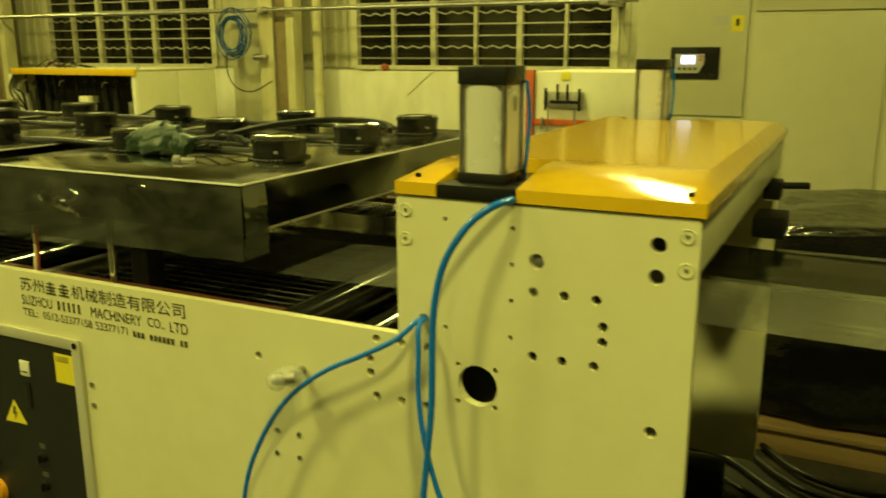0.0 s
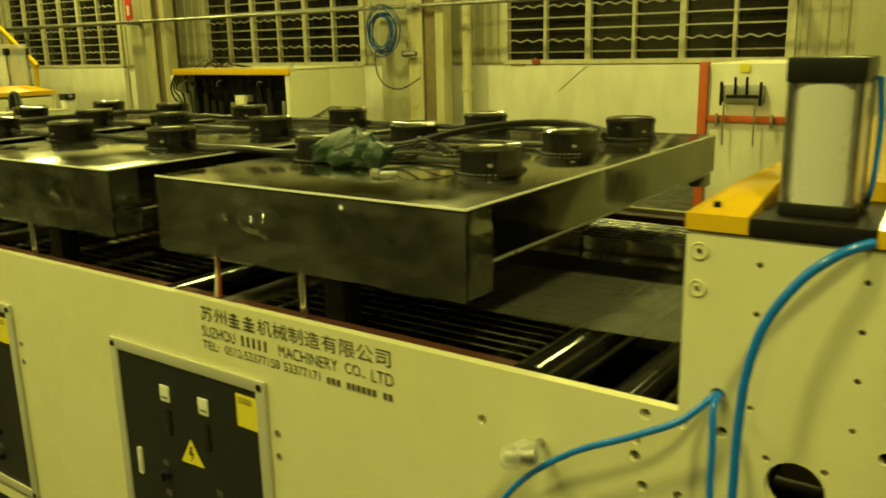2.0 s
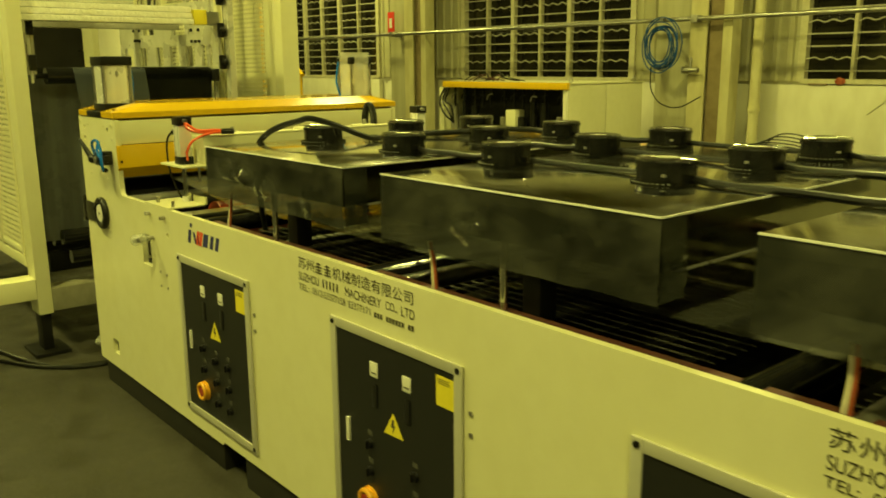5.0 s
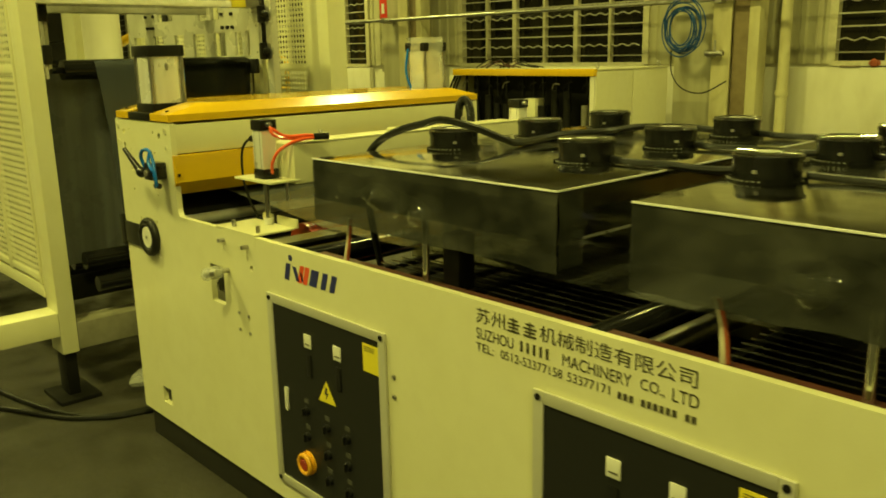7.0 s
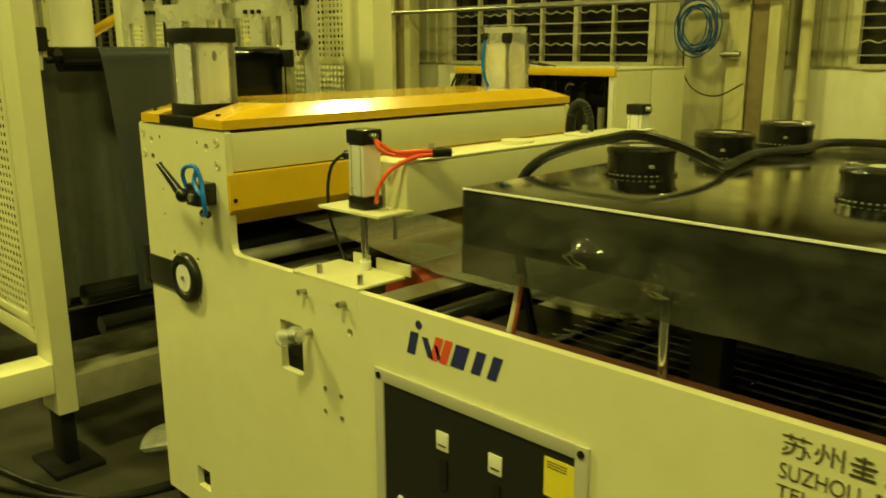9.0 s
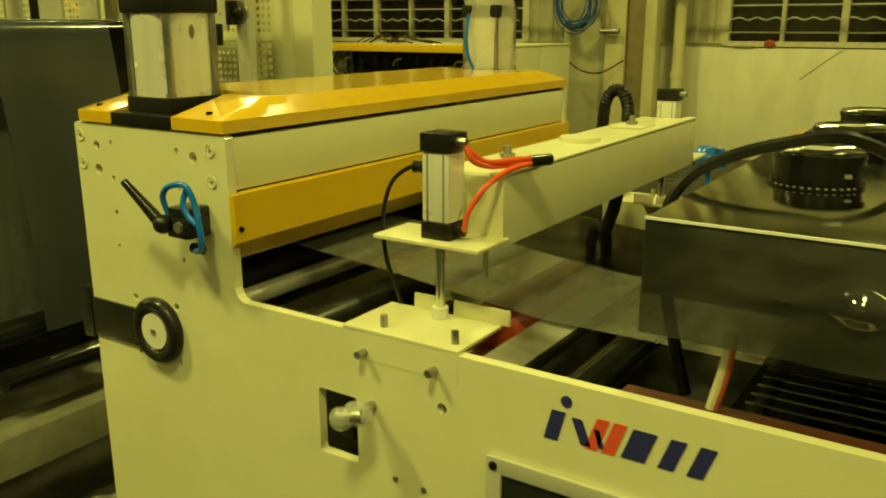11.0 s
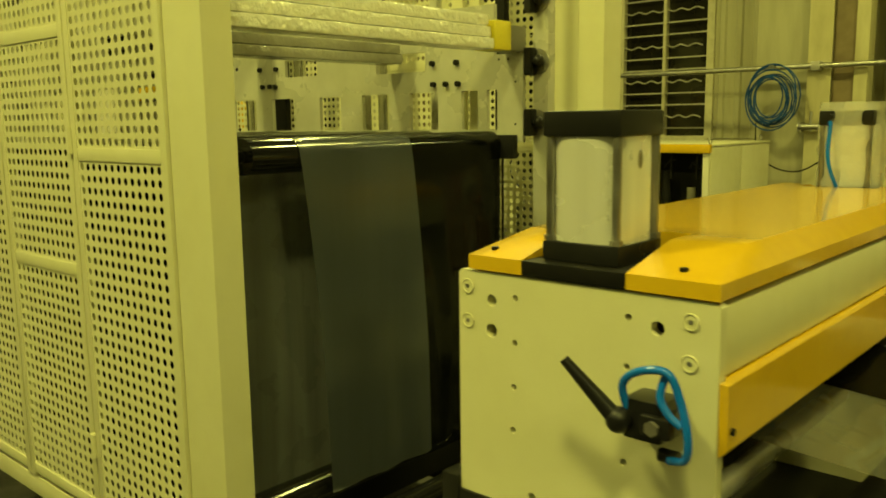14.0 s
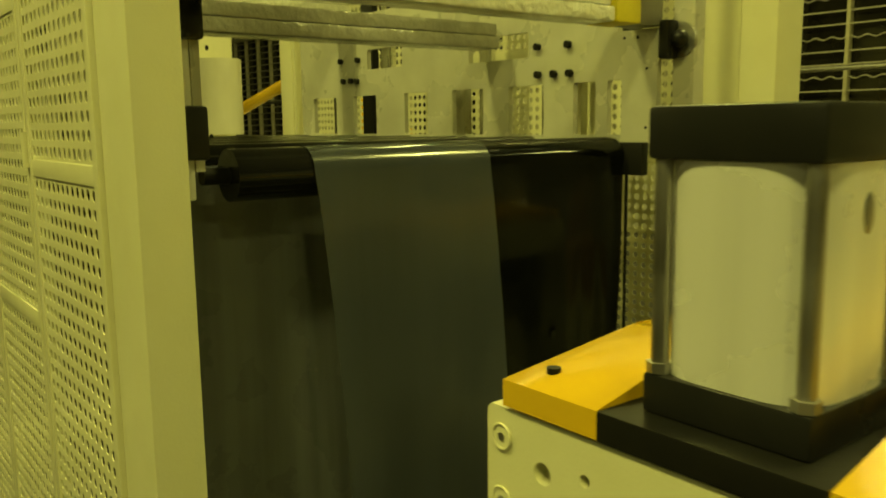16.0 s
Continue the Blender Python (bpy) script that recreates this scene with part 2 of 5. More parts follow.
def ball(bm, p, r, squash=(1, 1, 1), u=14, v=9):
    bmesh.ops.create_uvsphere(bm, u_segments=u, v_segments=v, radius=r, matrix=Matrix.Translation(p) @ Matrix.Diagonal((*squash, 1)))
    return bm


def spline(pts, n=8):
    pts = [Vector(p) for p in pts]
    full = [2 * pts[0] - pts[1], *pts, 2 * pts[-1] - pts[-2]]
    out = []
    for i in range(1, len(full) - 2):
        a, b, c, d = full[i - 1:i + 3]
        for k in range(n):
            t = k / n
            out.append(0.5 * (2 * b + (c - a) * t + (2 * a - 5 * b + 4 * c - d) * t * t + (3 * b - a - 3 * c + d) * t ** 3))
    return [*out, pts[-1]]


def tube(bm, pts, r, seg=8, n=8, rib=0.0):
    """A round hose along a smooth curve. rib: relief of a corrugated hose."""
    path = spline(pts, n)
    rings = []
    side = None
    for i, p in enumerate(path):
        d = (path[min(i + 1, len(path) - 1)] - path[max(i - 1, 0)]).normalized()
        side = (side - d * side.dot(d)).normalized() if side else d.orthogonal().normalized()
        up = d.cross(side)
        rr = r * (1 + (rib if i % 2 else -rib))
        rings.append([bm.verts.new(p + rr * (math.cos(2 * math.pi * k / seg) * side + math.sin(2 * math.pi * k / seg) * up)) for k in range(seg)])
    for a, b in zip(rings, rings[1:]):
        for k in range(seg):
            bm.faces.new((a[k], a[(k + 1) % seg], b[(k + 1) % seg], b[k]))
    bm.faces.new(rings[0][::-1])
    bm.faces.new(rings[-1])
    return bm


def prism(bm, poly, axis, lo, hi):
    """A polygon of (u, v) pushed along an axis: x gives (y, z), y gives (x, z), z gives (x, y)."""
    def at(u, v, w):
        return {"x": (w, u, v), "y": (u, w, v), "z": (u, v, w)}[axis]
    low = [bm.verts.new(at(u, v, lo)) for u, v in poly]
    high = [bm.verts.new(at(u, v, hi)) for u, v in poly]
    bm.faces.new(low[::-1])
    bm.faces.new(high)
    for i in range(len(poly)):
        j = (i + 1) % len(poly)
        bm.faces.new((low[i], low[j], high[j], high[i]))
    bmesh.ops.recalc_face_normals(bm, faces=bm.faces[:])
    return bm


def ring(bm, c, axis, r, t, seg=24, tseg=6):
    """A round wire ring of radius r and wire radius t."""
    c, axis = Vector(c), Vector(axis).normalized()
    u = axis.orthogonal().normalized()
    v = axis.cross(u)
    rows = []
    for i in range(seg):
        a = 2 * math.pi * i / seg
        d = math.cos(a) * u + math.sin(a) * v
        rows.append([bm.verts.new(c + d * (r + t * math.cos(2 * math.pi * k / tseg)) + axis * t * math.sin(2 * math.pi * k / tseg)) for k in range(tseg)])
    for i in range(seg):
        for k in range(tseg):
            bm.faces.new((rows[i][k], rows[(i + 1) % seg][k], rows[(i + 1) % seg][(k + 1) % tseg], rows[i][(k + 1) % tseg]))
    return bm


def NB():
    return bmesh.new()


def mesh_of(name, bm, material, shift=(0, 0, 0)):
    me = bpy.data.meshes.new(name)
    bmesh.ops.recalc_face_normals(bm, faces=bm.faces[:])
    bmesh.ops.translate(bm, verts=bm.verts[:], vec=-Vector(shift))
    bm.to_mesh(me)
    bm.free()
    me.materials.append(material)
    me.polygons.foreach_set("use_smooth", [True] * len(me.polygons))
    me.set_sharp_from_angle(angle=radians(38))
    return me


BASE = {}


def thing(name, base, label, category, group="", kind=""):
    ob = new(name)
    ob.empty_display_size = 0.1
    ob.location = base
    BASE[ob] = Vector(base)
    return tagged(ob, label, category, group, kind)


def part(name, bm, material, parent, label="", at=None):
    """Links a bmesh, built in world places, as one mesh under a thing or a part. at: its own origin."""
    at = BASE[parent] if at is None else Vector(at)
    ob = new(name, mesh_of(name, bm, material, at))
    ob.parent = parent
    ob.location = at - BASE[parent]
    BASE[ob] = at
    return tagged(ob, label)


def again(ob, parent, at):
    """The same part once more, on the same mesh, with its own parts."""
    o = new(ob.name.split(".")[0], ob.data)
    o.parent = parent
    o.location = Vector(at) - BASE[parent]
    BASE[o] = Vector(at)
    for k in ("label", "category", "group", "kind"):
        if k in ob:
            o[k] = ob[k]
    for c in ob.children:
        again(c, o, Vector(at) + c.location)
    return o


def solo(name, bm, material, base, label, category, group="", kind=""):
    """A thing, or a piece of the setting, of one mesh."""
    ob = new(name, mesh_of(name, bm, material, base))
    ob.location = base
    BASE[ob] = Vector(base)
    return tagged(ob, label, category, group, kind)


def cut(ob, cutter_bm):
    """Cuts openings through a part."""
    tool = new("tool", mesh_of("tool", cutter_bm, BLACKPAINT, BASE[ob]))
    tool.matrix_world = Matrix.Translation(BASE[ob])
    m = ob.modifiers.new("openings", "BOOLEAN")
    m.object, m.solver, m.operation = tool, "EXACT", "DIFFERENCE"
    bpy.context.view_layer.update()
    me = bpy.data.meshes.new_from_object(ob.evaluated_get(bpy.context.evaluated_depsgraph_get()))
    ob.modifiers.clear()
    old = ob.data
    ob.data = me
    bpy.data.meshes.remove(old)
    bpy.data.objects.remove(tool)
    me.polygons.foreach_set("use_smooth", [False] * len(me.polygons))


def lettering(name, body, x0, x1, z0, z1, y, parent, material):
    """Words in the built-in font, fitted between x0 and x1 and z0 and z1 on the plane y."""
    cu = bpy.data.curves.new("words", "FONT")
    cu.body = body
    cu.extrude = 0.0
    ob = new("words", cu)
    bpy.context.view_layer.update()
    me = bpy.data.meshes.new_from_object(ob.evaluated_get(bpy.context.evaluated_depsgraph_get()))
    bpy.data.objects.remove(ob)
    co = np.zeros(len(me.vertices) * 3)
    me.vertices.foreach_get("co", co)
    co = co.reshape(-1, 3)
    lo, hi = co.min(0), co.max(0)
    base = BASE[parent]
    place = np.stack([x0 + (co[:, 0] - lo[0]) / (hi[0] - lo[0]) * (x1 - x0) - base.x,
                      np.full(len(co), y - base.y),
                      z0 + (co[:, 1] - lo[1]) / (hi[1] - lo[1]) * (z1 - z0) - base.z], 1)
    me.vertices.foreach_set("co", place.ravel())
    me.materials.clear()
    me.materials.append(material)
    o = new(name, me)
    o.parent = parent
    BASE[o] = base
    return o


# ---- the hall ----
X0, X1, Y0, Y1, HIGH = -34.0, 9.0, -9.0, 11.1, 7.5
solo("floor", box(NB(), (X0, Y0, -0.2), (X1, Y1 + 0.3, 0.0)), FLOORM, (0, 0, 0), "dark worn concrete workshop floor with stains", "floor", kind="structure")
solo("ceiling", box(NB(), (X0, Y0, HIGH), (X1, Y1 + 0.3, HIGH + 0.15)), CEILINGM, (0, 0, HIGH), "plain sheet ceiling of the factory hall", "ceiling", kind="structure")
# Added closing walls; their tone is set for hood reflections and bounce light.
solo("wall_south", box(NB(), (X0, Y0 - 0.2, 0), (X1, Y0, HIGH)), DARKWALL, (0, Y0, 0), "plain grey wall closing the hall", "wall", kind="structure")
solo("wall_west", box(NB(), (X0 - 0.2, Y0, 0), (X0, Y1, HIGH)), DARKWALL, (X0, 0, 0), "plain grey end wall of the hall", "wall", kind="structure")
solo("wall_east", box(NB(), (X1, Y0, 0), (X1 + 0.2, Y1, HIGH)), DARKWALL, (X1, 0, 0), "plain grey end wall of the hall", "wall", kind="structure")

WINDOWS = [(-7.04, -3.05), (-13.73, -9.78), (-20.95, -16.48), (-29.2, -24.9)]
SILL, HEAD = 1.40, 4.0


def ribbed(x0, x1, z0, z1, y):
    """Trapezoid cladding that runs upright."""
    bm = NB()
    pts, x = [], x0
    while x < x1 - 0.02:
        for dx, dy in ((0, 0), (0.10, 0), (0.12, -0.03), (0.18, -0.03), (0.20, 0)):
            if x + dx <= x1:
                pts.append((x + dx, y + dy))
        x += 0.22
    pts.append((x1, y))
    prism(bm, pts + [(x1, y + 0.12), (x0, y + 0.12)], "z", z0, z1)
    return bm


north = solo("wall_north", box(NB(), (X0, Y1 + 0.04, 0), (X1, Y1 + 0.14, SILL)), WALLWHITE, (0, Y1, 0), "pale painted factory wall with ribbed cladding above", "wall", kind="structure")
edges = [X0] + [v for w in sorted(WINDOWS) for v in w] + [X1]
for a, b in zip(edges[::2], edges[1::2]):
    part("cladding", ribbed(a, b, SILL, HIGH, Y1), CLADDING, north)
for a, b in WINDOWS:
    part("cladding", ribbed(a, b, HEAD, HIGH, Y1), CLADDING, north)

for n, (a, b) in enumerate(WINDOWS):
    w = thing(f"window_{n + 1}", (a, Y1, SILL), "barred steel factory window, dark night outside", "window", kind="structure")
    bm = NB()
    for x in (a, b):
        box(bm, (x - 0.05, Y1 - 0.05, SILL), (x + 0.05, Y1 + 0.1, HEAD))
    box(bm, (a, Y1 - 0.06, SILL - 0.03), (b, Y1 + 0.12, SILL + 0.03))
    box(bm, (a, Y1 - 0.05, HEAD - 0.04), (b, Y1 + 0.1, HEAD))
    part("window_frame", bm, WINBAR, w)
    part("pane", box(NB(), (a + 0.05, Y1 + 0.06, SILL + 0.03), (b - 0.05, Y1 + 0.07, HEAD - 0.04)), NIGHT, w)
    count = 6
    for i in range(1, count):
        x = a + (b - a) * i / count
        half = 0.022 if i % 2 else 0.040
        part("mullion", box(NB(), (x - half, Y1 - 0.045, SILL + 0.03), (x + half, Y1 + 0.05, HEAD - 0.04), 0.006), WINBAR, w)
    z, k = SILL + 0.135, 0
    while z < HEAD - 0.1:
        if k % 3 == 1:
            pts = [(a + 0.05 + i * 0.105, Y1 - 0.02, z + (0.016 if i % 2 else -0.016)) for i in range(int((b - a - 0.1) / 0.105) + 1)]
            part("wavy_wire", tube(NB(), pts, 0.0095, 5, 3), WINROD, w)
        else:
            part("bar", box(NB(), (a + 0.05, Y1 - 0.03, z - 0.009), (b - 0.05, Y1 - 0.01, z + 0.009)), WINROD, w)
        z, k = z + 0.157, k + 1

for x0, x1 in ((-8.06, 4.0), (-14.0, -8.78), (-21.5, -16.4), (-30.0, -24.6)):
    solo("low_wall", box(NB(), (x0, Y1 - 0.08, 0), (x1, Y1 + 0.02, 1.352), 0.008), WALLWHITE, (x0, Y1, 0), "low white painted wall panel under the windows", "wall", kind="structure")

for x in (-7.92, -14.3):
    p = thing("column", (x, 10.55, 0), "pale yellow steel column with brown flange", "column", kind="structure")
    part("flange", box(NB(), (x - 0.40, 10.4, 0), (x - 0.14, 10.43, HIGH), 0.004), PILLAR, p)
    part("web", box(NB(), (x - 0.14, 10.46, 0), (x + 0.10, 10.49, HIGH)), RUST, p)
    part("flange", box(NB(), (x + 0.10, 10.4, 0), (x + 0.24, 10.62, HIGH), 0.004), PILLAR, p)
    part("backing", box(NB(), (x - 1.05, 10.55, 0), (x - 0.42, 10.85, HIGH), 0.01), CLADDING, p)
pipe = thing("wall_pipe", (-8.0, 10.62, 2.33), "long thin steel pipe running along the factory wall", "pipe")
part("run", cyl(NB(), (X0 + 0.1, 10.32, 2.23), (X1 - 0.1, 10.32, 2.23), 0.03, 10), STEEL, pipe)
for x in (-15.0, -8.2, -3.0, -20.0):
    part("clamp", box(NB(), (x - 0.05, 10.28, 2.18), (x + 0.05, 11.08, 2.28), 0.006), STEEL, pipe)
down = thing("down_pipe", (-7.7, 10.6, 0), "pale yellow upright drain pipe beside the column", "pipe")
part("run", cyl(NB(), (-7.50, 10.75, 0), (-7.50, 10.75, HIGH), 0.07, 14), PILLAR, down)
for z in (1.0, 2.6, 4.2):
    part("collar", cyl(NB(), (-7.50, 10.75, z), (-7.50, 10.75, z + 0.07), 0.085, 14), PILLAR, down)
down2 = thing("down_pipe", (-14.5, 10.6, 0), "pale yellow upright drain pipe beside the column", "pipe")
part("run", cyl(NB(), (-14.45, 10.75, 0), (-14.45, 10.75, HIGH), 0.07, 14), PILLAR, down2)

coil = thing("hose_coil", (-8.665, 10.37, 1.5), "coil of blue air hose hung on the column", "hose")
rnd = random.Random(4)
for i in range(11):
    c = Vector((-8.665 + rnd.uniform(-0.05, 0.05), 10.24 - 0.010 * i, 1.895 + rnd.uniform(-0.05, 0.05)))
    r = 0.27 + rnd.uniform(-0.09, 0.05)
    pts = [c + Vector((r * math.cos(a), rnd.uniform(-0.01, 0.01), (r + 0.05) * math.sin(a))) for a in [2 * math.pi * k / 14 for k in range(15)]]
    part("loop", tube(NB(), pts, 0.0085, 6, 3), BLUECOIL, coil)
part("hook", box(NB(), (-8.69, 10.2, 2.22), (-8.63, 10.4, 2.26)), STEEL, coil)
part("tail", tube(NB(), [(-8.83, 10.25, 1.6), (-8.78, 10.2, 1.3), (-8.58, 10.15, 1.1), (-8.28, 10.15, 1.05), (-8.03, 10.3, 1.2)], 0.009, 6), RUBBER, coil)
sign = thing("fire_sign", (-15.08, 10.36, 2.24), "small red fire equipment sign on the column", "sign")
part("plate", box(NB(), (-15.18, 10.36, 2.24), (-14.98, 10.38, 2.66), 0.004), SIGNRED, sign)
part("mark", box(NB(), (-15.12, 10.354, 2.36), (-15.04, 10.359, 2.54)), WHITE, sign)
valve = thing("pipe_valve", (-8.3, 10.3, 1.5), "small tap and bracket on the column", "valve")
part("body", cyl(NB(), (-8.35, 10.3, 1.55), (-8.1, 10.3, 1.55), 0.035, 10), STEEL, valve)
part("stem", cyl(NB(), (-8.22, 10.3, 1.5), (-8.22, 10.3, 1.72), 0.016, 8), STEEL, valve)
part("bracket", box(NB(), (-8.36, 10.28, 1.5), (-8.32, 10.42, 1.6)), STEEL, valve)

for i, (x, y) in enumerate(LAMPS):
    L = thing("high_bay_lamp", (x, y, 6.2), "round high bay lamp hung from the ceiling", "lamp", "hall lamps")
    part("shade", cyl(NB(), (x, y, 6.25), (x, y, 6.6), 0.42, 20, 0.12), STEEL, L)
    part("cord", cyl(NB(), (x, y, 6.6), (x, y, HIGH), 0.015, 6), RUBBER, L)
    part("glass", cyl(NB(), (x, y, 6.235), (x, y, 6.25), 0.34, 20), LAMPGLOW, L)
    d = bpy.data.lights.new("hall_light", "AREA")
    d.shape, d.size, d.energy, d.color = "DISK", 0.7, LAMP_WATTS * (1.5 if y > 8 and x < -10 else 1.3 if x == -8.4 else 0.55 if y > 8 else 0.3 if y < -5 else 1.0), LAMP_COLOUR
    o = new("hall_light", d)
    o.location = (x, y, 6.22)

# ---- the sheet line: side frames ----
YF, YB, TABLE = 1.519, 3.14, 1.050
PLATE = 0.022
PROFILE = [(-5.972, 0.125), (-4.53, 0.125), (-4.515, 0.14), (-0.31, 0.14), (-0.298, 0.16), (-0.298, 1.346), (-0.304, 1.352), (-0.905, 1.352), (-0.911, 1.346),
           (-0.911, TABLE), (-5.440, TABLE), (-5.453, 1.055), (-5.461, 1.065), (-5.465, 1.078), (-5.466, 1.396), (-5.472, 1.402), (-5.966, 1.402), (-5.972, 1.396)]
line = thing("sheet_cooling_line", (-3.2, 2.4, 0), "long ivory painted steel sheet cooling machine with drilled side frame", "machine")
front = part("front_frame", prism(NB(), PROFILE, "y", YF, YF + PLATE), IVORY, line)
rear = part("rear_frame", prism(NB(), PROFILE, "y", YB - PLATE, YB), IVORY, line)

HOLES = [(-0.602, 1.244, 0.016), (-0.371, 1.300, 0.015), (-0.372, 1.240, 0.015), (-0.366, 0.936, 0.012),
         (-0.607, 1.182, 0.010), (-0.544, 1.182, 0.010), (-0.481, 1.182, 0.010), (-0.466, 1.131, 0.010), (-0.466, 1.100, 0.010),
         (-0.481, 1.049, 0.010), (-0.545, 1.049, 0.010), (-0.606, 1.049, 0.010),
         (-0.967, 1.030, 0.010), (-0.904, 1.030, 0.010), (-0.840, 1.030, 0.010), (-0.983, 0.980, 0.010), (-0.983, 0.949, 0.010),
         (-0.968, 0.896, 0.010), (-0.905, 0.896, 0.010), (-0.843, 0.896, 0.010), (-1.294, 0.937, 0.010), (-0.849, 1.092, 0.012),
         (-0.798, 1.311, 0.005), (-0.798, 1.234, 0.005), (-0.798, 1.082, 0.005), (-0.652, 1.305, 0.005), (-0.653, 1.232, 0.005), (-0.653, 1.158, 0.005), (-0.653, 1.081, 0.005),
         (-0.725, 0.964, 0.045), (-0.769, 1.005, 0.006), (-0.685, 1.005, 0.006), (-0.769, 0.923, 0.006), (-0.685, 0.923, 0.006),
         (-5.895, 1.351, 0.011), (-5.896, 1.295, 0.013), (-5.567, 1.350, 0.012), (-5.842, 1.362, 0.006), (-5.843, 1.280, 0.006), (-5.845, 1.198, 0.006), (-5.847, 1.117, 0.006),
         (-5.618, 1.361, 0.006), (-5.619, 1.279, 0.006), (-5.622, 1.117, 0.006), (-4.940, 0.938, 0.011),
         (-5.805, 0.999, 0.009), (-5.662, 1.000, 0.009), (-5.804, 0.863, 0.009), (-5.665, 0.865, 0.009)]
tool = NB()
for x, z, r in HOLES:
    cyl(tool, (x, YF - 0.01, z), (x, YF + 0.05, z), r, 20)
box(tool, (-5.24, YF - 0.01, 0.765), (-5.14, YF + 0.05, 0.908), 0.008)
box(tool, (-5.768, YF - 0.01, 0.203), (-5.688, YF + 0.05, 0.276))
cut(front, tool)

for x, z in ((-0.320, 1.321), (-0.319, 1.259), (-0.889, 1.323), (-0.890, 1.263), (-5.950, 1.372), (-5.950, 1.307), (-5.512, 1.369), (-5.512, 1.304)):
    b = part("cap_screw", ring(cyl(NB(), (x, YF - 0.0015, z), (x, YF + 0.006, z), 0.011, 14), (x, YF - 0.0015, z), (0, 1, 0), 0.0125, 0.0015, 16, 5), IVORY, line)
    part("socket", cyl(NB(), (x, YF - 0.0025, z), (x, YF, z), 0.0045, 6), STEEL, b)
for x, z in ((-1.249, 0.756), (-1.185, 0.757), (-1.252, 0.695), (-1.186, 0.697), (-5.047, 0.760), (-4.981, 0.758), (-5.049, 0.697), (-4.980, 0.697)):
    part("small_screw", cyl(NB(), (x, YF - 0.003, z), (x, YF + 0.004, z), 0.006, 10), STEEL, line)
for x0, x1 in ((-5.93, -4.55), (-4.36, -0.40)):
    part("plinth", box(NB(), (x0, YF + 0.012, 0.0), (x1, YF + 0.13, 0.125), 0.004), PLINTHBLACK, line)
    part("plinth", box(NB(), (x0, YB - 0.13, 0.0), (x1, YB - 0.012, 0.125), 0.004), PLINTHBLACK, line)
for x in (-5.2, -3.45, -2.3, -1.15):
    part("cross_member", box(NB(), (x - 0.05, YF + PLATE, 0.32), (x + 0.05, YB - PLATE, 0.42), 0.004), IVORY, line)
    part("cross_member", box(NB(), (x - 0.03, YF + PLATE, 0.80), (x + 0.03, YB - PLATE, 0.86), 0.004), BLACKPAINT, line)
part("belly_pan", box(NB(), (-5.95, YF + PLATE + 0.002, 0.50), (-0.95, YB - PLATE - 0.002, 0.515)), BLACKPAINT, line)
part("inner_lip", box(NB(), (-4.62, YF + PLATE + 0.002, 1.012), (-1.26, YF + 0.085, 1.036), 0.004), REDLIP, line, "red oxide inner ledge")
part("inner_lip", box(NB(), (-4.62, YB - 0.085, 1.012), (-1.26, YB - PLATE - 0.002, 1.036), 0.004), REDLIP, line, "red oxide inner ledge")


def roller(x, z, r, material, y0=YF + 0.045, y1=YB - 0.045, label=""):
    o = part("roller", cyl(NB(), (x, y0, z), (x, y1, z), r, 28), material, line, label)
    part("shaft", cyl(NB(), (x, YF + PLATE, z), (x, YB - PLATE, z), min(0.018, r * 0.5), 12), STEEL, o)


for x, z, r, m, lab in ((-1.22, 1.000, 0.052, ROLLERBLACK, "glossy black roller"), (-1.035, 0.985, 0.045, ROLLERBLACK, "glossy black roller"),
                        (-2.30, 1.000, 0.045, ROLLERBLACK, "glossy black roller"), (-2.09, 1.005, 0.035, STEEL, "steel roller"),
                        (-3.545, 1.000, 0.045, ROLLERBLACK, "glossy black roller"), (-3.42, 1.005, 0.030, STEEL, "steel roller"),
                        (-4.705, 1.000, 0.035, ROLLERBLACK, "glossy black roller"),
                        (-5.33, 0.985, 0.045, RUBBER, "black rubber roller"), (-5.555, 1.01, 0.022, ALU, "bright aluminium roller"), (-5.70, 1.00, 0.10, RUBBER, "large black rubber pull roller"),
                        (-5.70, 1.205, 0.085, RUBBER, "large black rubber pull roller"), (-0.62, 0.995, 0.08, RUBBER, "large black rubber pull roller")):
    roller(x, z, r, m, label=lab)
roller(-4.992, 0.962, 0.088, REDROLL, 1.765, 2.61, "red rubber roller")
part("roller_seal", cyl(NB(), (-5.70, YF + 0.03, 1.00), (-5.70, YF + 0.044, 1.00), 0.10, 28), BROWNCUP, line)
# Ivory plate in shade; the shade is put in as a darker metal.
part("slide_plate", prism(NB(), [(-4.88, 1.04), (-4.80, 1.038), (-4.80, 1.028), (-4.87, 1.028), (-4.88, 0.93), (-4.885, 0.93)], "y", YF + 0.03, YB - 0.03), STEEL, line, "dull steel slide plate")

for right in (-1.351, -2.505, -3.646):
    y, w = YF + 0.13, None
    while y < YB - 0.1:
        at = Vector((right - 0.37, y, 1.012))
        w = part("wire", cyl(NB(), (right - 0.80, y, 1.012), (right + 0.06, y, 1.012), 0.0026, 6), GRIDWIRE, line, "shiny grid wire", at=at) if w is None else again(w, line, at)
        y += 0.042
    for k in range(7):
        x = right - 0.78 + k * 0.13
        part("cross_bar", box(NB(), (x - 0.012, YF + 0.09, 0.99), (x + 0.012, YB - 0.09, 1.006), 0.003), BLACKPAINT, line)
    part("heater_pan", box(NB(), (right - 0.86, YF + 0.09, 0.90), (right + 0.08, YB - 0.09, 0.92), 0.004), BLACKPAINT, line)

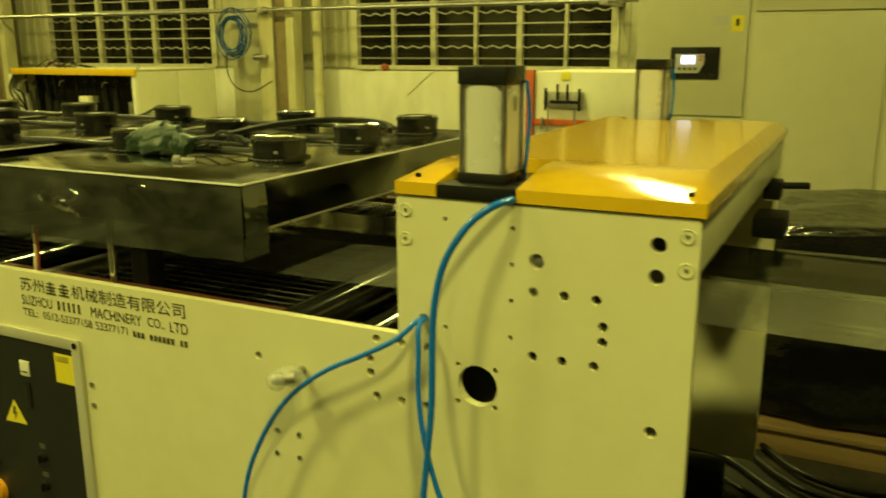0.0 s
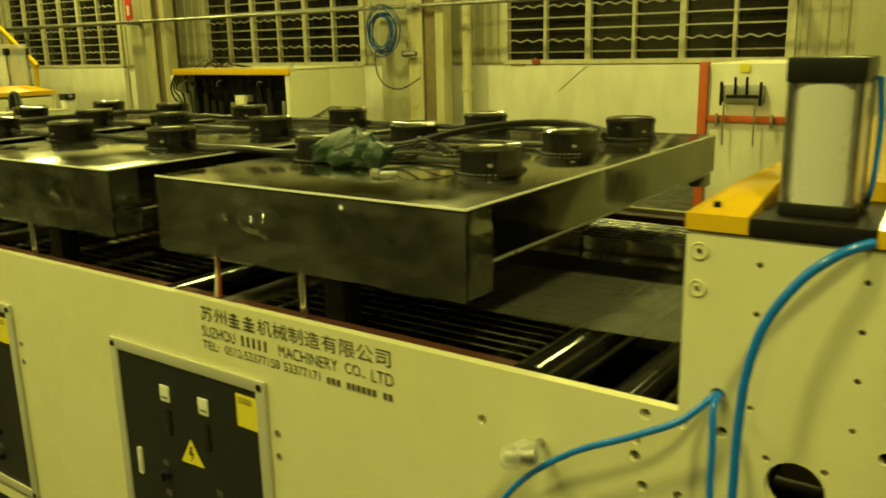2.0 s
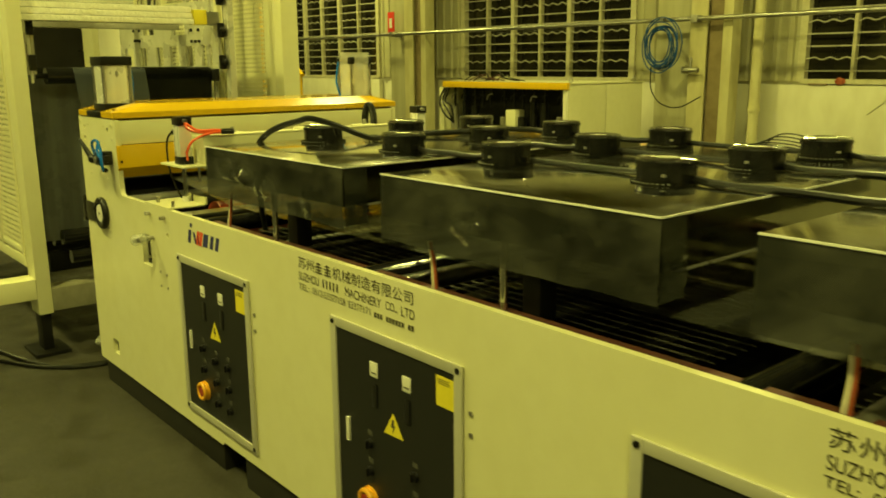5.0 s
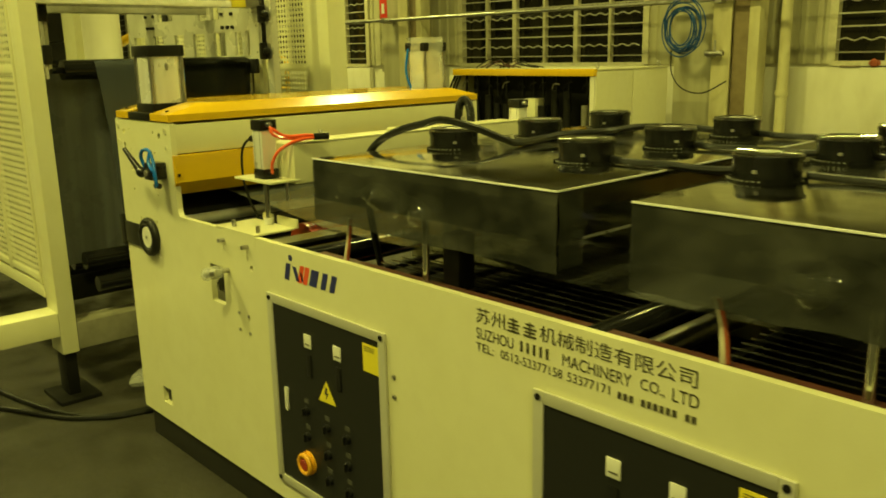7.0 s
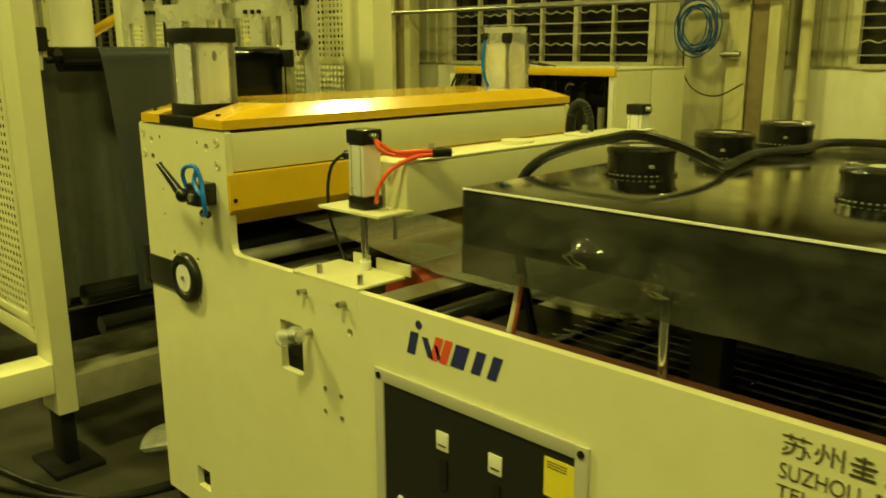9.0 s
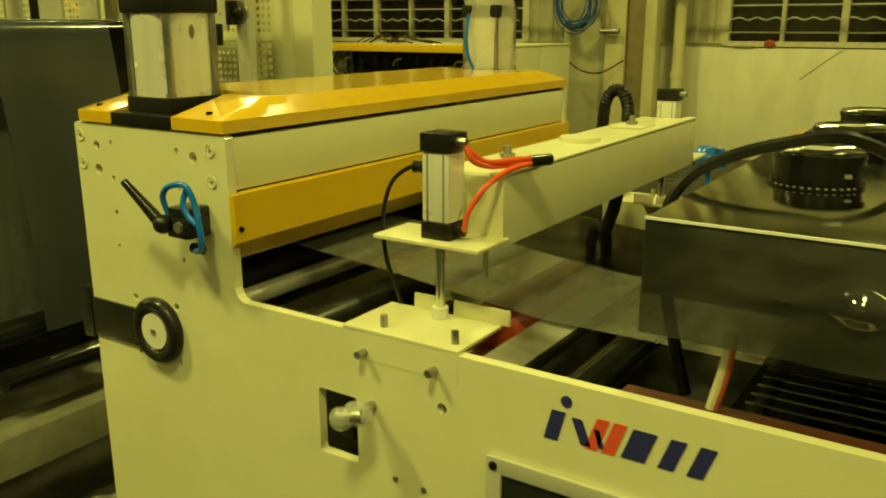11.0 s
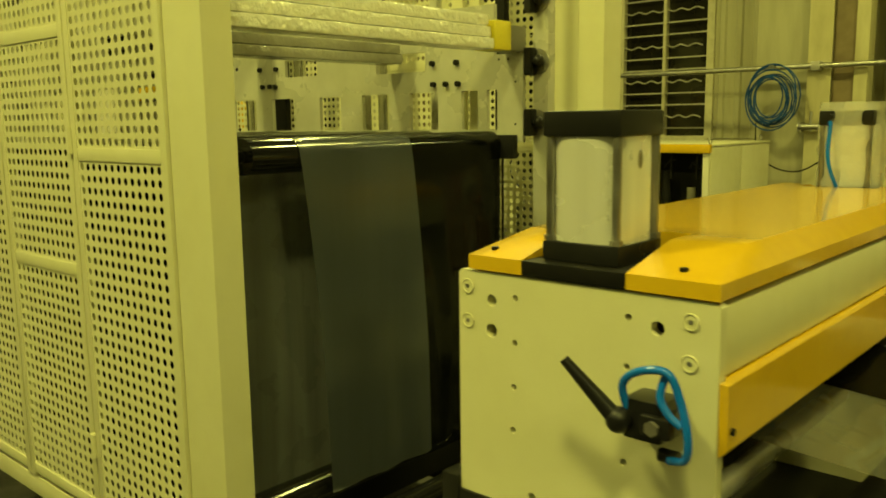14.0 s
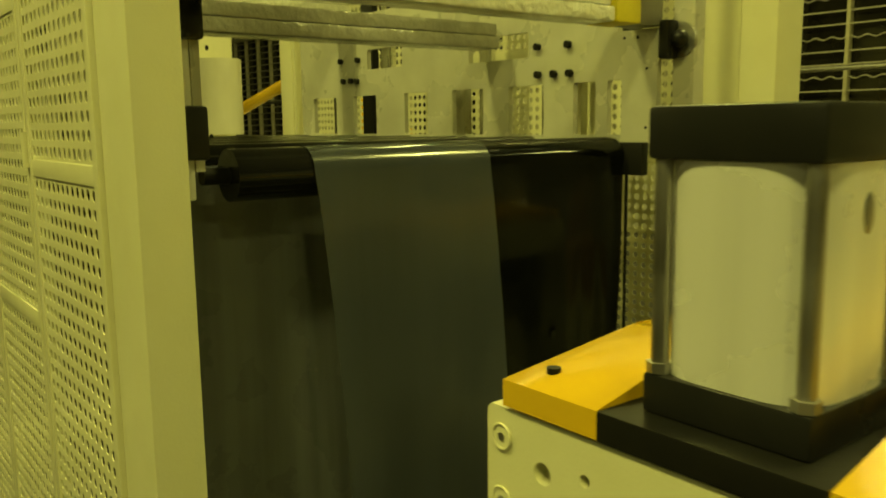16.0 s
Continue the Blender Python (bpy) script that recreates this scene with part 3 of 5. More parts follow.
# bearing, slide bar and knobs on the face
brg = part("bearing_ring", ring(NB(), (-5.722, YF - 0.010, 0.935), (0, 1, 0), 0.062, 0.018, 40, 10), PLASTIC, line, "black bearing ring")
part("bearing_back", cyl(NB(), (-5.722, YF - 0.008, 0.935), (-5.722, YF + 0.004, 0.935), 0.074, 32), PLASTIC, brg)
part("hub_disc", cyl(NB(), (-5.722, YF - 0.022, 0.935), (-5.722, YF - 0.006, 0.935), 0.043, 32), WHITE, brg, "pale round hub disc")
part("hub_pin", cyl(NB(), (-5.722, YF - 0.026, 0.935), (-5.722, YF - 0.020, 0.935), 0.007, 12), STEEL, brg)
part("slide_bar", box(NB(), (-5.972, YF - 0.007, 0.875), (-5.785, YF + 0.002, 0.971), 0.003), PLASTIC, line, "flat black slide bar")
part("stop_block", box(NB(), (-6.015, YF - 0.009, 0.862), (-5.974, YF + 0.06, 0.996), 0.004), PLASTIC, line)
for kx, kz in ((-5.10, 0.905), (-1.165, 0.925)):
    k = part("wrapped_knob", ball(ball(NB(), (kx, 1.47, kz), 0.026, (1.25, 1.0, 0.95)), (kx - 0.02, 1.445, kz - 0.006), 0.024, (1.0, 0.9, 1.0)), CLEAR, line, "adjusting knob wrapped in clear film")
    part("knob_core", cyl(NB(), (kx - 0.03, 1.45, kz - 0.006), (kx + 0.022, 1.462, kz + 0.004), 0.014, 14), STEEL, k)
    part("knob_shaft", cyl(NB(), (kx, 1.47, kz), (kx, YF, kz), 0.009, 10), STEEL, k)

# pull stand cover, cross bars and guards
def cover(x0, x1, z, gap0, gap1, peak):
    """A folded yellow lid with a lip, shallow hipped sides and a slot for the lift cylinder."""
    lip = z + 0.026
    y0, y1 = YF - 0.004, YB + 0.004
    inner = 0.034
    depth = 0.235

    def quad(bm, pts):
        bm.faces.new([bm.verts.new(p) for p in pts])
    bm = NB()
    a, b = x0 + inner, x1 - inner
    slope = 0.15

    def height(x, y):
        hx = min((x - x0) / inner, (x1 - x) / inner, 1.0)
        hy = min((y - y0) / slope, (y1 - y) / slope, 1.0)
        return lip + (peak - lip) * max(0.0, min(hx, hy))
    xs = sorted({x0, a, gap0, gap1, b, x1, (x0 + a) / 2, (b + x1) / 2})
    ys = sorted({y0, y0 + depth, y0 + slope * 0.5, y0 + slope, (y0 + y1) / 2, y1 - slope, y1 - slope * 0.5, y1 - depth, y1})
    for xa, xb in zip(xs, xs[1:]):
        for ya, yb in zip(ys, ys[1:]):
            if gap0 - 1e-6 <= xa and xb <= gap1 + 1e-6 and (yb <= y0 + depth + 1e-6 or ya >= y1 - depth - 1e-6):
                continue
            quad(bm, [(xa, ya, height(xa, ya)), (xb, ya, height(xb, ya)), (xb, yb, height(xb, yb)), (xa, yb, height(xa, yb))])
    bmesh.ops.remove_doubles(bm, verts=bm.verts[:], dist=1e-5)
    down = bmesh.ops.extrude_face_region(bm, geom=bm.faces[:], use_keep_orig=True)
    for v in down["geom"]:
        if isinstance(v, bmesh.types.BMVert):
            v.co.z = z
    return bm


lid = part("lid", cover(-5.945, -5.466, 1.406, -5.826, -5.622, 1.469), YELLOW, line, "glossy yellow folded lid")
for x, y in ((-5.91, YF + 0.03), (-5.54, YF + 0.03), (-5.91, YB - 0.03), (-5.54, YB - 0.03)):
    part("lid_screw", cyl(NB(), (x, y, 1.43), (x, y, 1.445), 0.007, 10), BLACKPAINT, lid)
lid = part("lid", cover(-0.912, -0.290, 1.356, -0.818, -0.645, 1.412), YELLOW, line, "glossy yellow folded lid")
for x, y in ((-0.875, YF + 0.03), (-0.325, YF + 0.03), (-0.875, YB - 0.03), (-0.325, YB - 0.03)):
    part("lid_screw", cyl(NB(), (x, y, 1.380), (x, y, 1.396), 0.006, 10), BLACKPAINT, lid)
for x0, x1, z0, z1 in ((-5.490, -5.468, 1.286, 1.395), (-5.966, -5.944, 1.27, 1.395), (-0.325, -0.302, 1.245, 1.347), (-0.906, -0.886, 1.23, 1.347)):
    part("cross_bar", box(NB(), (x0, YF + PLATE, z0), (x1, YB - PLATE, z1), 0.003), IVORY, line)
guard = part("yellow_guard", prism(NB(), [(-5.472, 1.283), (-5.450, 1.281), (-5.448, 1.180), (-5.500, 1.128), (-5.508, 1.132), (-5.459, 1.184), (-5.461, 1.268), (-5.472, 1.268)], "y", YF + PLATE + 0.002, YB - PLATE - 0.002), YELLOW, line, "yellow folded roller guard")
for ya, yb in ((YF - 0.002, YF + PLATE + 0.002), (YB - PLATE - 0.002, YB + 0.002)):
    part("guard_end", prism(NB(), [(-5.464, 1.282), (-5.450, 1.281), (-5.448, 1.180), (-5.462, 1.166)], "y", ya, yb), YELLOW, guard)
part("guard_screw", cyl(NB(), (-5.452, YF + 0.012, 1.208), (-5.444, YF + 0.012, 1.208), 0.006, 10), BLACKPAINT, guard)
part("inner_brace", box(NB(), (-5.975, YF + PLATE, 0.62), (-5.95, YB - PLATE, 0.80)), IVORY, line)


def lift_cylinder(x, y, z, s, barrel0, barrel1, top, plate, label, wrapped=False, hose=False, behind=False):
    """A rounded pneumatic cylinder between four tie rods on a black seat."""
    c = thing("pneumatic_cylinder", (x, y, z), label, "cylinder", "lift cylinders")
    h = s / 2
    part("seat", box(NB(), (plate[0], plate[2], z), (plate[1], plate[3], z + 0.028), 0.003), BLACKPAINT, c, "black seat plate")
    part("end_block", box(NB(), (x - h, y - h, z + 0.028), (x + h, y + h, barrel0), 0.005), PLASTIC, c)
    q = h * 0.95
    bm = prism(NB(), [(x + q * math.copysign(abs(math.cos(a)) ** 0.56, math.cos(a)), y + q * math.copysign(abs(math.sin(a)) ** 0.56, math.sin(a))) for a in [math.pi * (k + 0.5) / 28 for k in range(56)]], "z", barrel0, barrel1)
    part("barrel", bm, ALU, c, "bright rounded aluminium barrel")
    for i in (-1, 1):
        for j in (-1, 1):
            rod = part("tie_rod", cyl(NB(), (x + i * h * 0.86, y + j * h * 0.86, barrel0), (x + i * h * 0.86, y + j * h * 0.86, barrel1), s * 0.05, 14), STEEL, c, "steel tie rod")
            part("nut", cyl(NB(), (x + i * h * 0.86, y + j * h * 0.86, barrel0), (x + i * h * 0.86, y + j * h * 0.86, barrel0 + 0.009), s * 0.075, 6), STEEL, rod)
    part("end_block", box(NB(), (x - h, y - h, barrel1), (x + h, y + h, top), 0.005), PLASTIC, c)
    part("port_mark", ball(NB(), (x + q, y - h * 0.02, barrel1 - 0.038), 0.010, (0.15, 0.8, 1.6)), STEEL, c)
    if wrapped:
        bm = NB()
        rows = []
        r2 = random.Random(3)
        for k in range(9):
            zz = z + 0.03 + (top - z - 0.005) * k / 8
            rows.append([bm.verts.new((x + (h * 1.18 + r2.uniform(-0.010, 0.014)) * math.cos(a) * (1.06 if i % 4 == 2 else 1), y + (h * 1.18 + r2.uniform(-0.010, 0.014)) * math.sin(a), zz)) for i, a in enumerate(2 * math.pi * j / 16 for j in range(16))])
        for a, b in zip(rows, rows[1:]):
            for i in range(16):
                bm.faces.new((a[i], a[(i + 1) % 16], b[(i + 1) % 16], b[i]))
        part("wrap", bm, WRAP, c, "crumpled clear plastic wrap")
        part("air_hose", tube(NB(), [(x - h * 0.5, y - h - 0.012, top - 0.03), (x - h * 0.45, y - h - 0.03, (z + top) / 2), (x - h * 0.1, y - h - 0.02, z + 0.06), (x + 0.02, y - h - 0.01, z + 0.03)], 0.006, 8), BLUEHOSE, c)
        part("fitting", cyl(NB(), (x - h * 0.5, y - h, top - 0.018), (x - h * 0.5, y - h - 0.018, top - 0.018), 0.009, 10), PLASTIC, c)
    if hose:
        part("air_hose", tube(NB(), [(x + h + 0.002, y + h - 0.005, top - 0.03), (x + h + 0.008, y + h, (z + top) / 2 + 0.03), (x + h + 0.006, y + h - 0.01, z + 0.07), (x + h - 0.004, y + h + 0.005, z + 0.03)], 0.0045, 8), BLUEHOSE, c)
    if behind:
        part("air_hose", tube(NB(), [(x + 0.02, y + h + 0.004, top - 0.03), (x + 0.03, y + h + 0.012, (z + top) / 2 + 0.03), (x + 0.025, y + h + 0.008, z + 0.07), (x + 0.02, y + h + 0.012, z + 0.03)], 0.0045, 8), BLUEHOSE, c)
    return c


lift_cylinder(-5.728, 1.620, 1.404, 0.150, 1.467, 1.645, 1.688, (-5.828, -5.624, YF - 0.004, 1.748), "bright pneumatic cylinder with black end blocks on the pull stand", behind=True)
lift_cylinder(-5.728, 3.040, 1.404, 0.150, 1.467, 1.645, 1.688, (-5.828, -5.624, 2.912, YB + 0.004), "pneumatic cylinder wrapped in clear plastic film", wrapped=True)
lift_cylinder(-0.737, 1.608, 1.354, 0.106, 1.402, 1.576, 1.612, (-0.816, -0.647, YF - 0.004, 1.745), "bright pneumatic cylinder with black end blocks on the pull stand", hose=True)
lift_cylinder(-0.737, 3.050, 1.354, 0.106, 1.402, 1.576, 1.612, (-0.816, -0.647, 2.915, YB + 0.004), "bright pneumatic cylinder with black end blocks on the pull stand", hose=True)

# clamping lever with its loop of hose
lev = thing("clamp_lever", (-5.560, 1.47, 1.213), "black clamping lever valve with a loop of blue air hose", "lever")
part("handle", cyl(NB(), (-5.677, 1.425, 1.303), (-5.602, 1.445, 1.225), 0.008, 12, 0.014), SWITCHBLACK, lev)
part("hub", ball(NB(), (-5.592, 1.448, 1.217), 0.021), SWITCHBLACK, lev)
part("valve_body", box(NB(), (-5.590, 1.455, 1.188), (-5.525, YF, 1.253), 0.006), SWITCHBLACK, lev)
part("valve_block", box(NB(), (-5.555, 1.442, 1.203), (-5.505, 1.50, 1.235), 0.005), SWITCHBLACK, lev)
part("nut", cyl(NB(), (-5.532, 1.435, 1.219), (-5.532, 1.445, 1.219), 0.012, 6), STEEL, lev)
part("elbow", cyl(NB(), (-5.535, 1.475, 1.168), (-5.505, 1.475, 1.168), 0.011, 12), PLASTIC, lev)
part("hose_loop", tube(NB(), [(-5.585, 1.46, 1.235), (-5.587, 1.45, 1.275), (-5.558, 1.445, 1.301), (-5.515, 1.45, 1.305), (-5.495, 1.455, 1.265), (-5.480, 1.45, 1.215), (-5.485, 1.455, 1.178), (-5.515, 1.465, 1.165)], 0.0065, 10), BLUEHOSE, lev)
part("hose_loop", tube(NB(), [(-5.520, 1.46, 1.303), (-5.525, 1.45, 1.268), (-5.510, 1.448, 1.243), (-5.490, 1.45, 1.228)], 0.0065, 10), BLUEHOSE, lev)

# blue hoses over the front frame
hz = thing("air_hose", (-0.786, 1.48, 0.030), "blue polyurethane air hose hanging down the ivory frame", "hose", "blue hoses")
part("run", tube(NB(), [(-0.649, 1.515, 1.364), (-0.685, 1.49, 1.349), (-0.730, 1.475, 1.309), (-0.771, 1.465, 1.241), (-0.792, 1.46, 1.157), (-0.799, 1.46, 1.055), (-0.801, 1.46, 0.932), (-0.809, 1.455, 0.820), (-0.822, 1.45, 0.656), (-0.837, 1.45, 0.390), (-0.847, 1.45, 0.030)], 0.0075, 10), BLUEHOSE, hz)
hz = thing("air_hose", (-1.192, 1.48, 0.030), "blue polyurethane air hose hanging down the ivory frame", "hose", "blue hoses")
part("run", tube(NB(), [(-0.849, 1.53, 1.094), (-0.855, 1.495, 1.091), (-0.893, 1.475, 1.053), (-0.974, 1.47, 1.006), (-1.080, 1.468, 0.948), (-1.181, 1.465, 0.861), (-1.257, 1.46, 0.743), (-1.303, 1.455, 0.615), (-1.334, 1.45, 0.390), (-1.354, 1.45, 0.030)], 0.006, 10), BLUEHOSE, hz)
hz = thing("air_hose", (-0.786, 1.48, 0.030), "blue polyurethane air hose hanging down the ivory frame", "hose", "blue hoses")
part("run", tube(NB(), [(-0.845, 1.53, 1.094), (-0.845, 1.49, 1.084), (-0.839, 1.475, 1.024), (-0.837, 1.47, 0.942), (-0.822, 1.465, 0.850), (-0.791, 1.46, 0.748), (-0.751, 1.455, 0.656), (-0.715, 1.45, 0.493), (-0.705, 1.45, 0.030)], 0.006, 10), BLUEHOSE, hz)

# ---- control panels ----
def control_panel(dx, switches):
    p = thing("control_panel", (-4.533 + dx, YF, 0.19), "black control panel in a grey metal frame let into the side", "panel", "side control panels")
    x0, x1, z0, z1 = -4.840 + dx, -4.220 + dx, 0.198, 0.879
    bm = NB()
    w = 0.031
    box(bm, (x0, YF - 0.010, z0), (x0 + w, YF - 0.001, z1), 0.003)
    box(bm, (x1 - w, YF - 0.010, z0), (x1, YF - 0.001, z1), 0.003)
    box(bm, (x0 + w, YF - 0.0096, z1 - w), (x1 - w, YF - 0.001, z1), 0.003)
    box(bm, (x0 + w, YF - 0.0096, z0), (x1 - w, YF - 0.001, z0 + w), 0.003)
    part("frame", bm, PANELFRAME, p, "pale bright metal frame")
    part("door", box(NB(), (x0 + w, YF - 0.005, z0 + w), (x1 - w, YF - 0.001, z1 - w)), PANELBLACK, p, "matt black door")
    for x, z in ((-4.824, 0.863), (-4.236, 0.863), (-4.824, 0.214), (-4.236, 0.214)):
        part("screw", cyl(NB(), (x + dx, YF - 0.0125, z), (x + dx, YF - 0.009, z), 0.0085, 12), BLACKPAINT, p)
    for x in (-4.612, -4.455):
        m = part("meter", box(NB(), (x - 0.019 + dx, YF - 0.009, 0.737), (x + 0.019 + dx, YF - 0.005, 0.783), 0.002), WHITE, p, "small white square meter")
        part("meter_mark", box(NB(), (x - 0.012 + dx, YF - 0.0098, 0.748), (x + 0.013 + dx, YF - 0.009, 0.752)), INK, m)
        part("slider", box(NB(), (x - 0.012 + dx, YF - 0.009, 0.64), (x + 0.014 + dx, YF - 0.005, 0.716), 0.003), SWITCHBLACK, p)
    lab = part("label", box(NB(), (-4.326 + dx, YF - 0.0065, 0.742), (-4.251 + dx, YF - 0.005, 0.828)), LABEL, p, "yellow notice label")
    for k in range(3):
        part("print_bar", box(NB(), (-4.318 + dx, YF - 0.0072, 0.818 - 0.006 * k), (-4.27 + dx, YF - 0.0066, 0.820 - 0.006 * k)), INK, lab)
    tri = part("warning_triangle", prism(NB(), [(-4.568 + dx, 0.577), (-4.476 + dx, 0.581), (-4.523 + dx, 0.650)], "y", YF - 0.0065, YF - 0.005), LABEL, p, "yellow high voltage warning triangle")
    part("bolt_mark", prism(NB(), [(-4.526 + dx, 0.630), (-4.516 + dx, 0.630), (-4.521 + dx, 0.612), (-4.511 + dx, 0.614), (-4.527 + dx, 0.586), (-4.522 + dx, 0.606), (-4.534 + dx, 0.604)], "y", YF - 0.0072, YF - 0.0066), INK, tri)
    part("latch", box(NB(), (-4.764 + dx, YF - 0.011, 0.486), (-4.746 + dx, YF - 0.005, 0.566), 0.006), ALU, p, "slim metal door latch")
    for x, z in switches:
        k = part("switch", cyl(NB(), (x + dx, YF - 0.018, z), (x + dx, YF - 0.005, z), 0.015, 18), SWITCHBLACK, p, "black rotary switch")
        part("grip", box(NB(), (x - 0.0035 + dx, YF - 0.027, z - 0.013), (x + 0.0035 + dx, YF - 0.017, z + 0.013), 0.002), SWITCHBLACK, k)
        part("name_plate", box(NB(), (x - 0.012 + dx, YF - 0.0062, z + 0.026), (x + 0.012 + dx, YF - 0.005, z + 0.042)), SWITCHPLATE, p)
    bm = cyl(NB(), (-4.645 + dx, YF - 0.012, 0.330), (-4.645 + dx, YF - 0.005, 0.330), 0.040, 28)
    ring(bm, (-4.645 + dx, YF - 0.024, 0.330), (0, 1, 0), 0.031, 0.0085, 32, 8)
    cyl(bm, (-4.645 + dx, YF - 0.022, 0.330), (-4.645 + dx, YF - 0.010, 0.330), 0.036, 28)
    e = part("stop_collar", bm, AMBER, p, "yellow emergency stop collar")
    part("stop_button", cyl(NB(), (-4.645 + dx, YF - 0.030, 0.330), (-4.645 + dx, YF - 0.021, 0.330), 0.019, 24, 0.023), STOPRED, e, "dull red stop button")
    for z in (0.757, 0.697):
        part("hinge_screw", cyl(NB(), (-4.192 + dx, YF - 0.004, z), (-4.192 + dx, YF - 0.0005, z), 0.007, 10), STEEL, p)
    return p


SWITCHES = [(-4.64, 0.515), (-4.527, 0.490), (-4.422, 0.490), (-4.64, 0.425), (-4.527, 0.400), (-4.422, 0.400), (-4.527, 0.310), (-4.422, 0.310)]
for dx, switches in ((0.0, SWITCHES), (1.166, [q for q in SWITCHES if q[0] != -4.527]), (2.319, [q for q in SWITCHES if q[0] != -4.527])):
    control_panel(dx, switches)

# ---- printing on the frame ----
def print_block(dx):
    b = thing("printed_notice", (-3.56 + dx, YF, 0.91), "dark printed maker's address lines on the ivory frame", "lettering", "printed addresses")
    y = YF - 0.0012
    pitch = 0.6085 / 12
    words = [("苏州", 0), ("机械制造有限公司", 4)]
    for w, n in words:
        lettering("lettering", w, -3.864 + dx + n * pitch, -3.864 + dx + (n + len(w)) * pitch - 0.006, 0.995, 1.034, y, b, INK)
    for n in (2, 3):
        q = -3.862 + dx + n * pitch
        for z, u, v in ((1.024, 0.006, 0.032), (1.014, 0.0, 0.038), (1.005, 0.004, 0.034), (0.996, 0.0, 0.038)):
            part("brand_bar", box(NB(), (q + u, y - 0.0004, z), (q + v, y + 0.0008, z + 0.0042)), INK, b)
        part("brand_bar", box(NB(), (q + 0.0165, y - 0.0002, 0.998), (q + 0.0215, y + 0.0008, 1.032)), INK, b)
    for w, a, c in (("SUZHOU", -3.864, -3.742), ("MACHINERY", -3.594, -3.412), ("CO.,", -3.390, -3.333), ("LTD", -3.315, -3.256)):
        lettering("lettering", w, a + dx, c + dx, 0.954, 0.982, y, b, INK)
    for k in range(5):
        part("brand_bar", box(NB(), (-3.720 + 0.0195 * k + dx, y - 0.0004, 0.955), (-3.713 + 0.0195 * k + dx, y + 0.0008, 0.981)), INK, b)
    for w, a, c in (("TEL:", -3.866, -3.805), ("0512-53377158", -3.783, -3.594), ("53377171", -3.580, -3.465)):
        lettering("lettering", w, a + dx, c + dx, 0.921, 0.943, y, b, INK)
    for k in range(13):
        if k not in (3, 10):
            part("address_bar", box(NB(), (-3.445 + 0.0146 * k + dx, y - 0.0004, 0.921), (-3.436 + 0.0146 * k + dx, y + 0.0008, 0.936)), INK, b)


print_block(0.0)
print_block(1.745)

logo = thing("printed_mark", (-4.6, YF, 0.94), "blue and red company mark of plain slanted blocks", "mark")
LY = YF - 0.0012


def slant(name, x, w, z0, z1, lean, material):
    bm = prism(NB(), [(x, z0), (x + w, z0), (x + w + lean, z1), (x + lean, z1)], "y", LY, LY + 0.0008)
    part(name, bm, material, logo)


part("dot", cyl(NB(), (-4.692, LY, 1.017), (-4.692, LY + 0.0008, 1.017), 0.0105, 20), BLUEPRINT, logo)
slant("blue_block", -4.732, 0.026, 0.942, 0.997, 0.014, BLUEPRINT)
slant("blue_block", -4.664, 0.019, 0.947, 0.992, -0.018, BLUEPRINT)
slant("red_block", -4.657, 0.023, 0.944, 1.002, 0.020, REDPRINT)
slant("blue_block", -4.632, 0.010, 0.950, 0.982, -0.010, BLUEPRINT)
slant("red_block", -4.628, 0.023, 0.944, 1.002, 0.020, REDPRINT)
for x, w in ((-4.594, 0.040), (-4.533, 0.026), (-4.487, 0.026)):
    slant("blue_block", x, w, 0.946, 1.000, 0.019, BLUEPRINT)

# ---- fan hoods ----
HOOD_W, HY0, HY1, HZ0, HZ1 = 0.945, 1.557, 3.03, 1.163, 1.337


def crumpled(x0, x1, z0, z1, y, seed, across="y"):
    """A film over an upright face: nearly flat, with a few sharp creases and one or two puffs."""
    bm = NB()
    nx, nz = (110, 20) if across == "y" else (14, 20)
    rc = random.Random(seed)
    puffs = [(rc.uniform(0.3, 0.8) * (x1 - x0) + x0, rc.uniform(0.35, 0.7) * (z1 - z0) + z0, rc.uniform(0.06, 0.12)) for _ in range(4)]

    def at(i, j):
        x, z = x0 + (x1 - x0) * i / nx, z0 + (z1 - z0) * j / nz
        p = Vector((x * 3.2 + seed, z * 6.5, seed * 1.7))
        crease = max(0.0, 1 - 9 * abs(noise.noise(p))) * max(0.0, noise.noise(Vector((x * 4, z * 4, seed + 9))) + 0.25)
        d = 0.0105 * crease + 0.0030 * (1 + noise.noise(Vector((x * 1.5, z * 2, seed))))
        for px, pz, r in puffs:
            q = math.hypot(x - px, (z - pz) * 1.8 + 0.3 * (x - px)) / r
            if q < 1:
                d += 0.0150 * (1 - q * q) ** 2 * (0.6 + 0.8 * noise.noise(Vector((x * 22, z * 30, seed))))
        fade = min(1.0, (nz - j) / 3)
        if across == "x":
            return (y + 0.0006 + 0.22 * d * fade, x, z)
        return (x, y - 0.0006 - d * fade, z + (0.006 * noise.noise(Vector((i * 0.07, seed, 7))) if j == 0 else 0))
    g = [[bm.verts.new(at(i, j)) for j in range(nz + 1)] for i in range(nx + 1)]
    for i in range(nx):
        for j in range(nz):
            bm.faces.new((g[i][j], g[i + 1][j], g[i + 1][j + 1], g[i][j + 1]))
    return bm


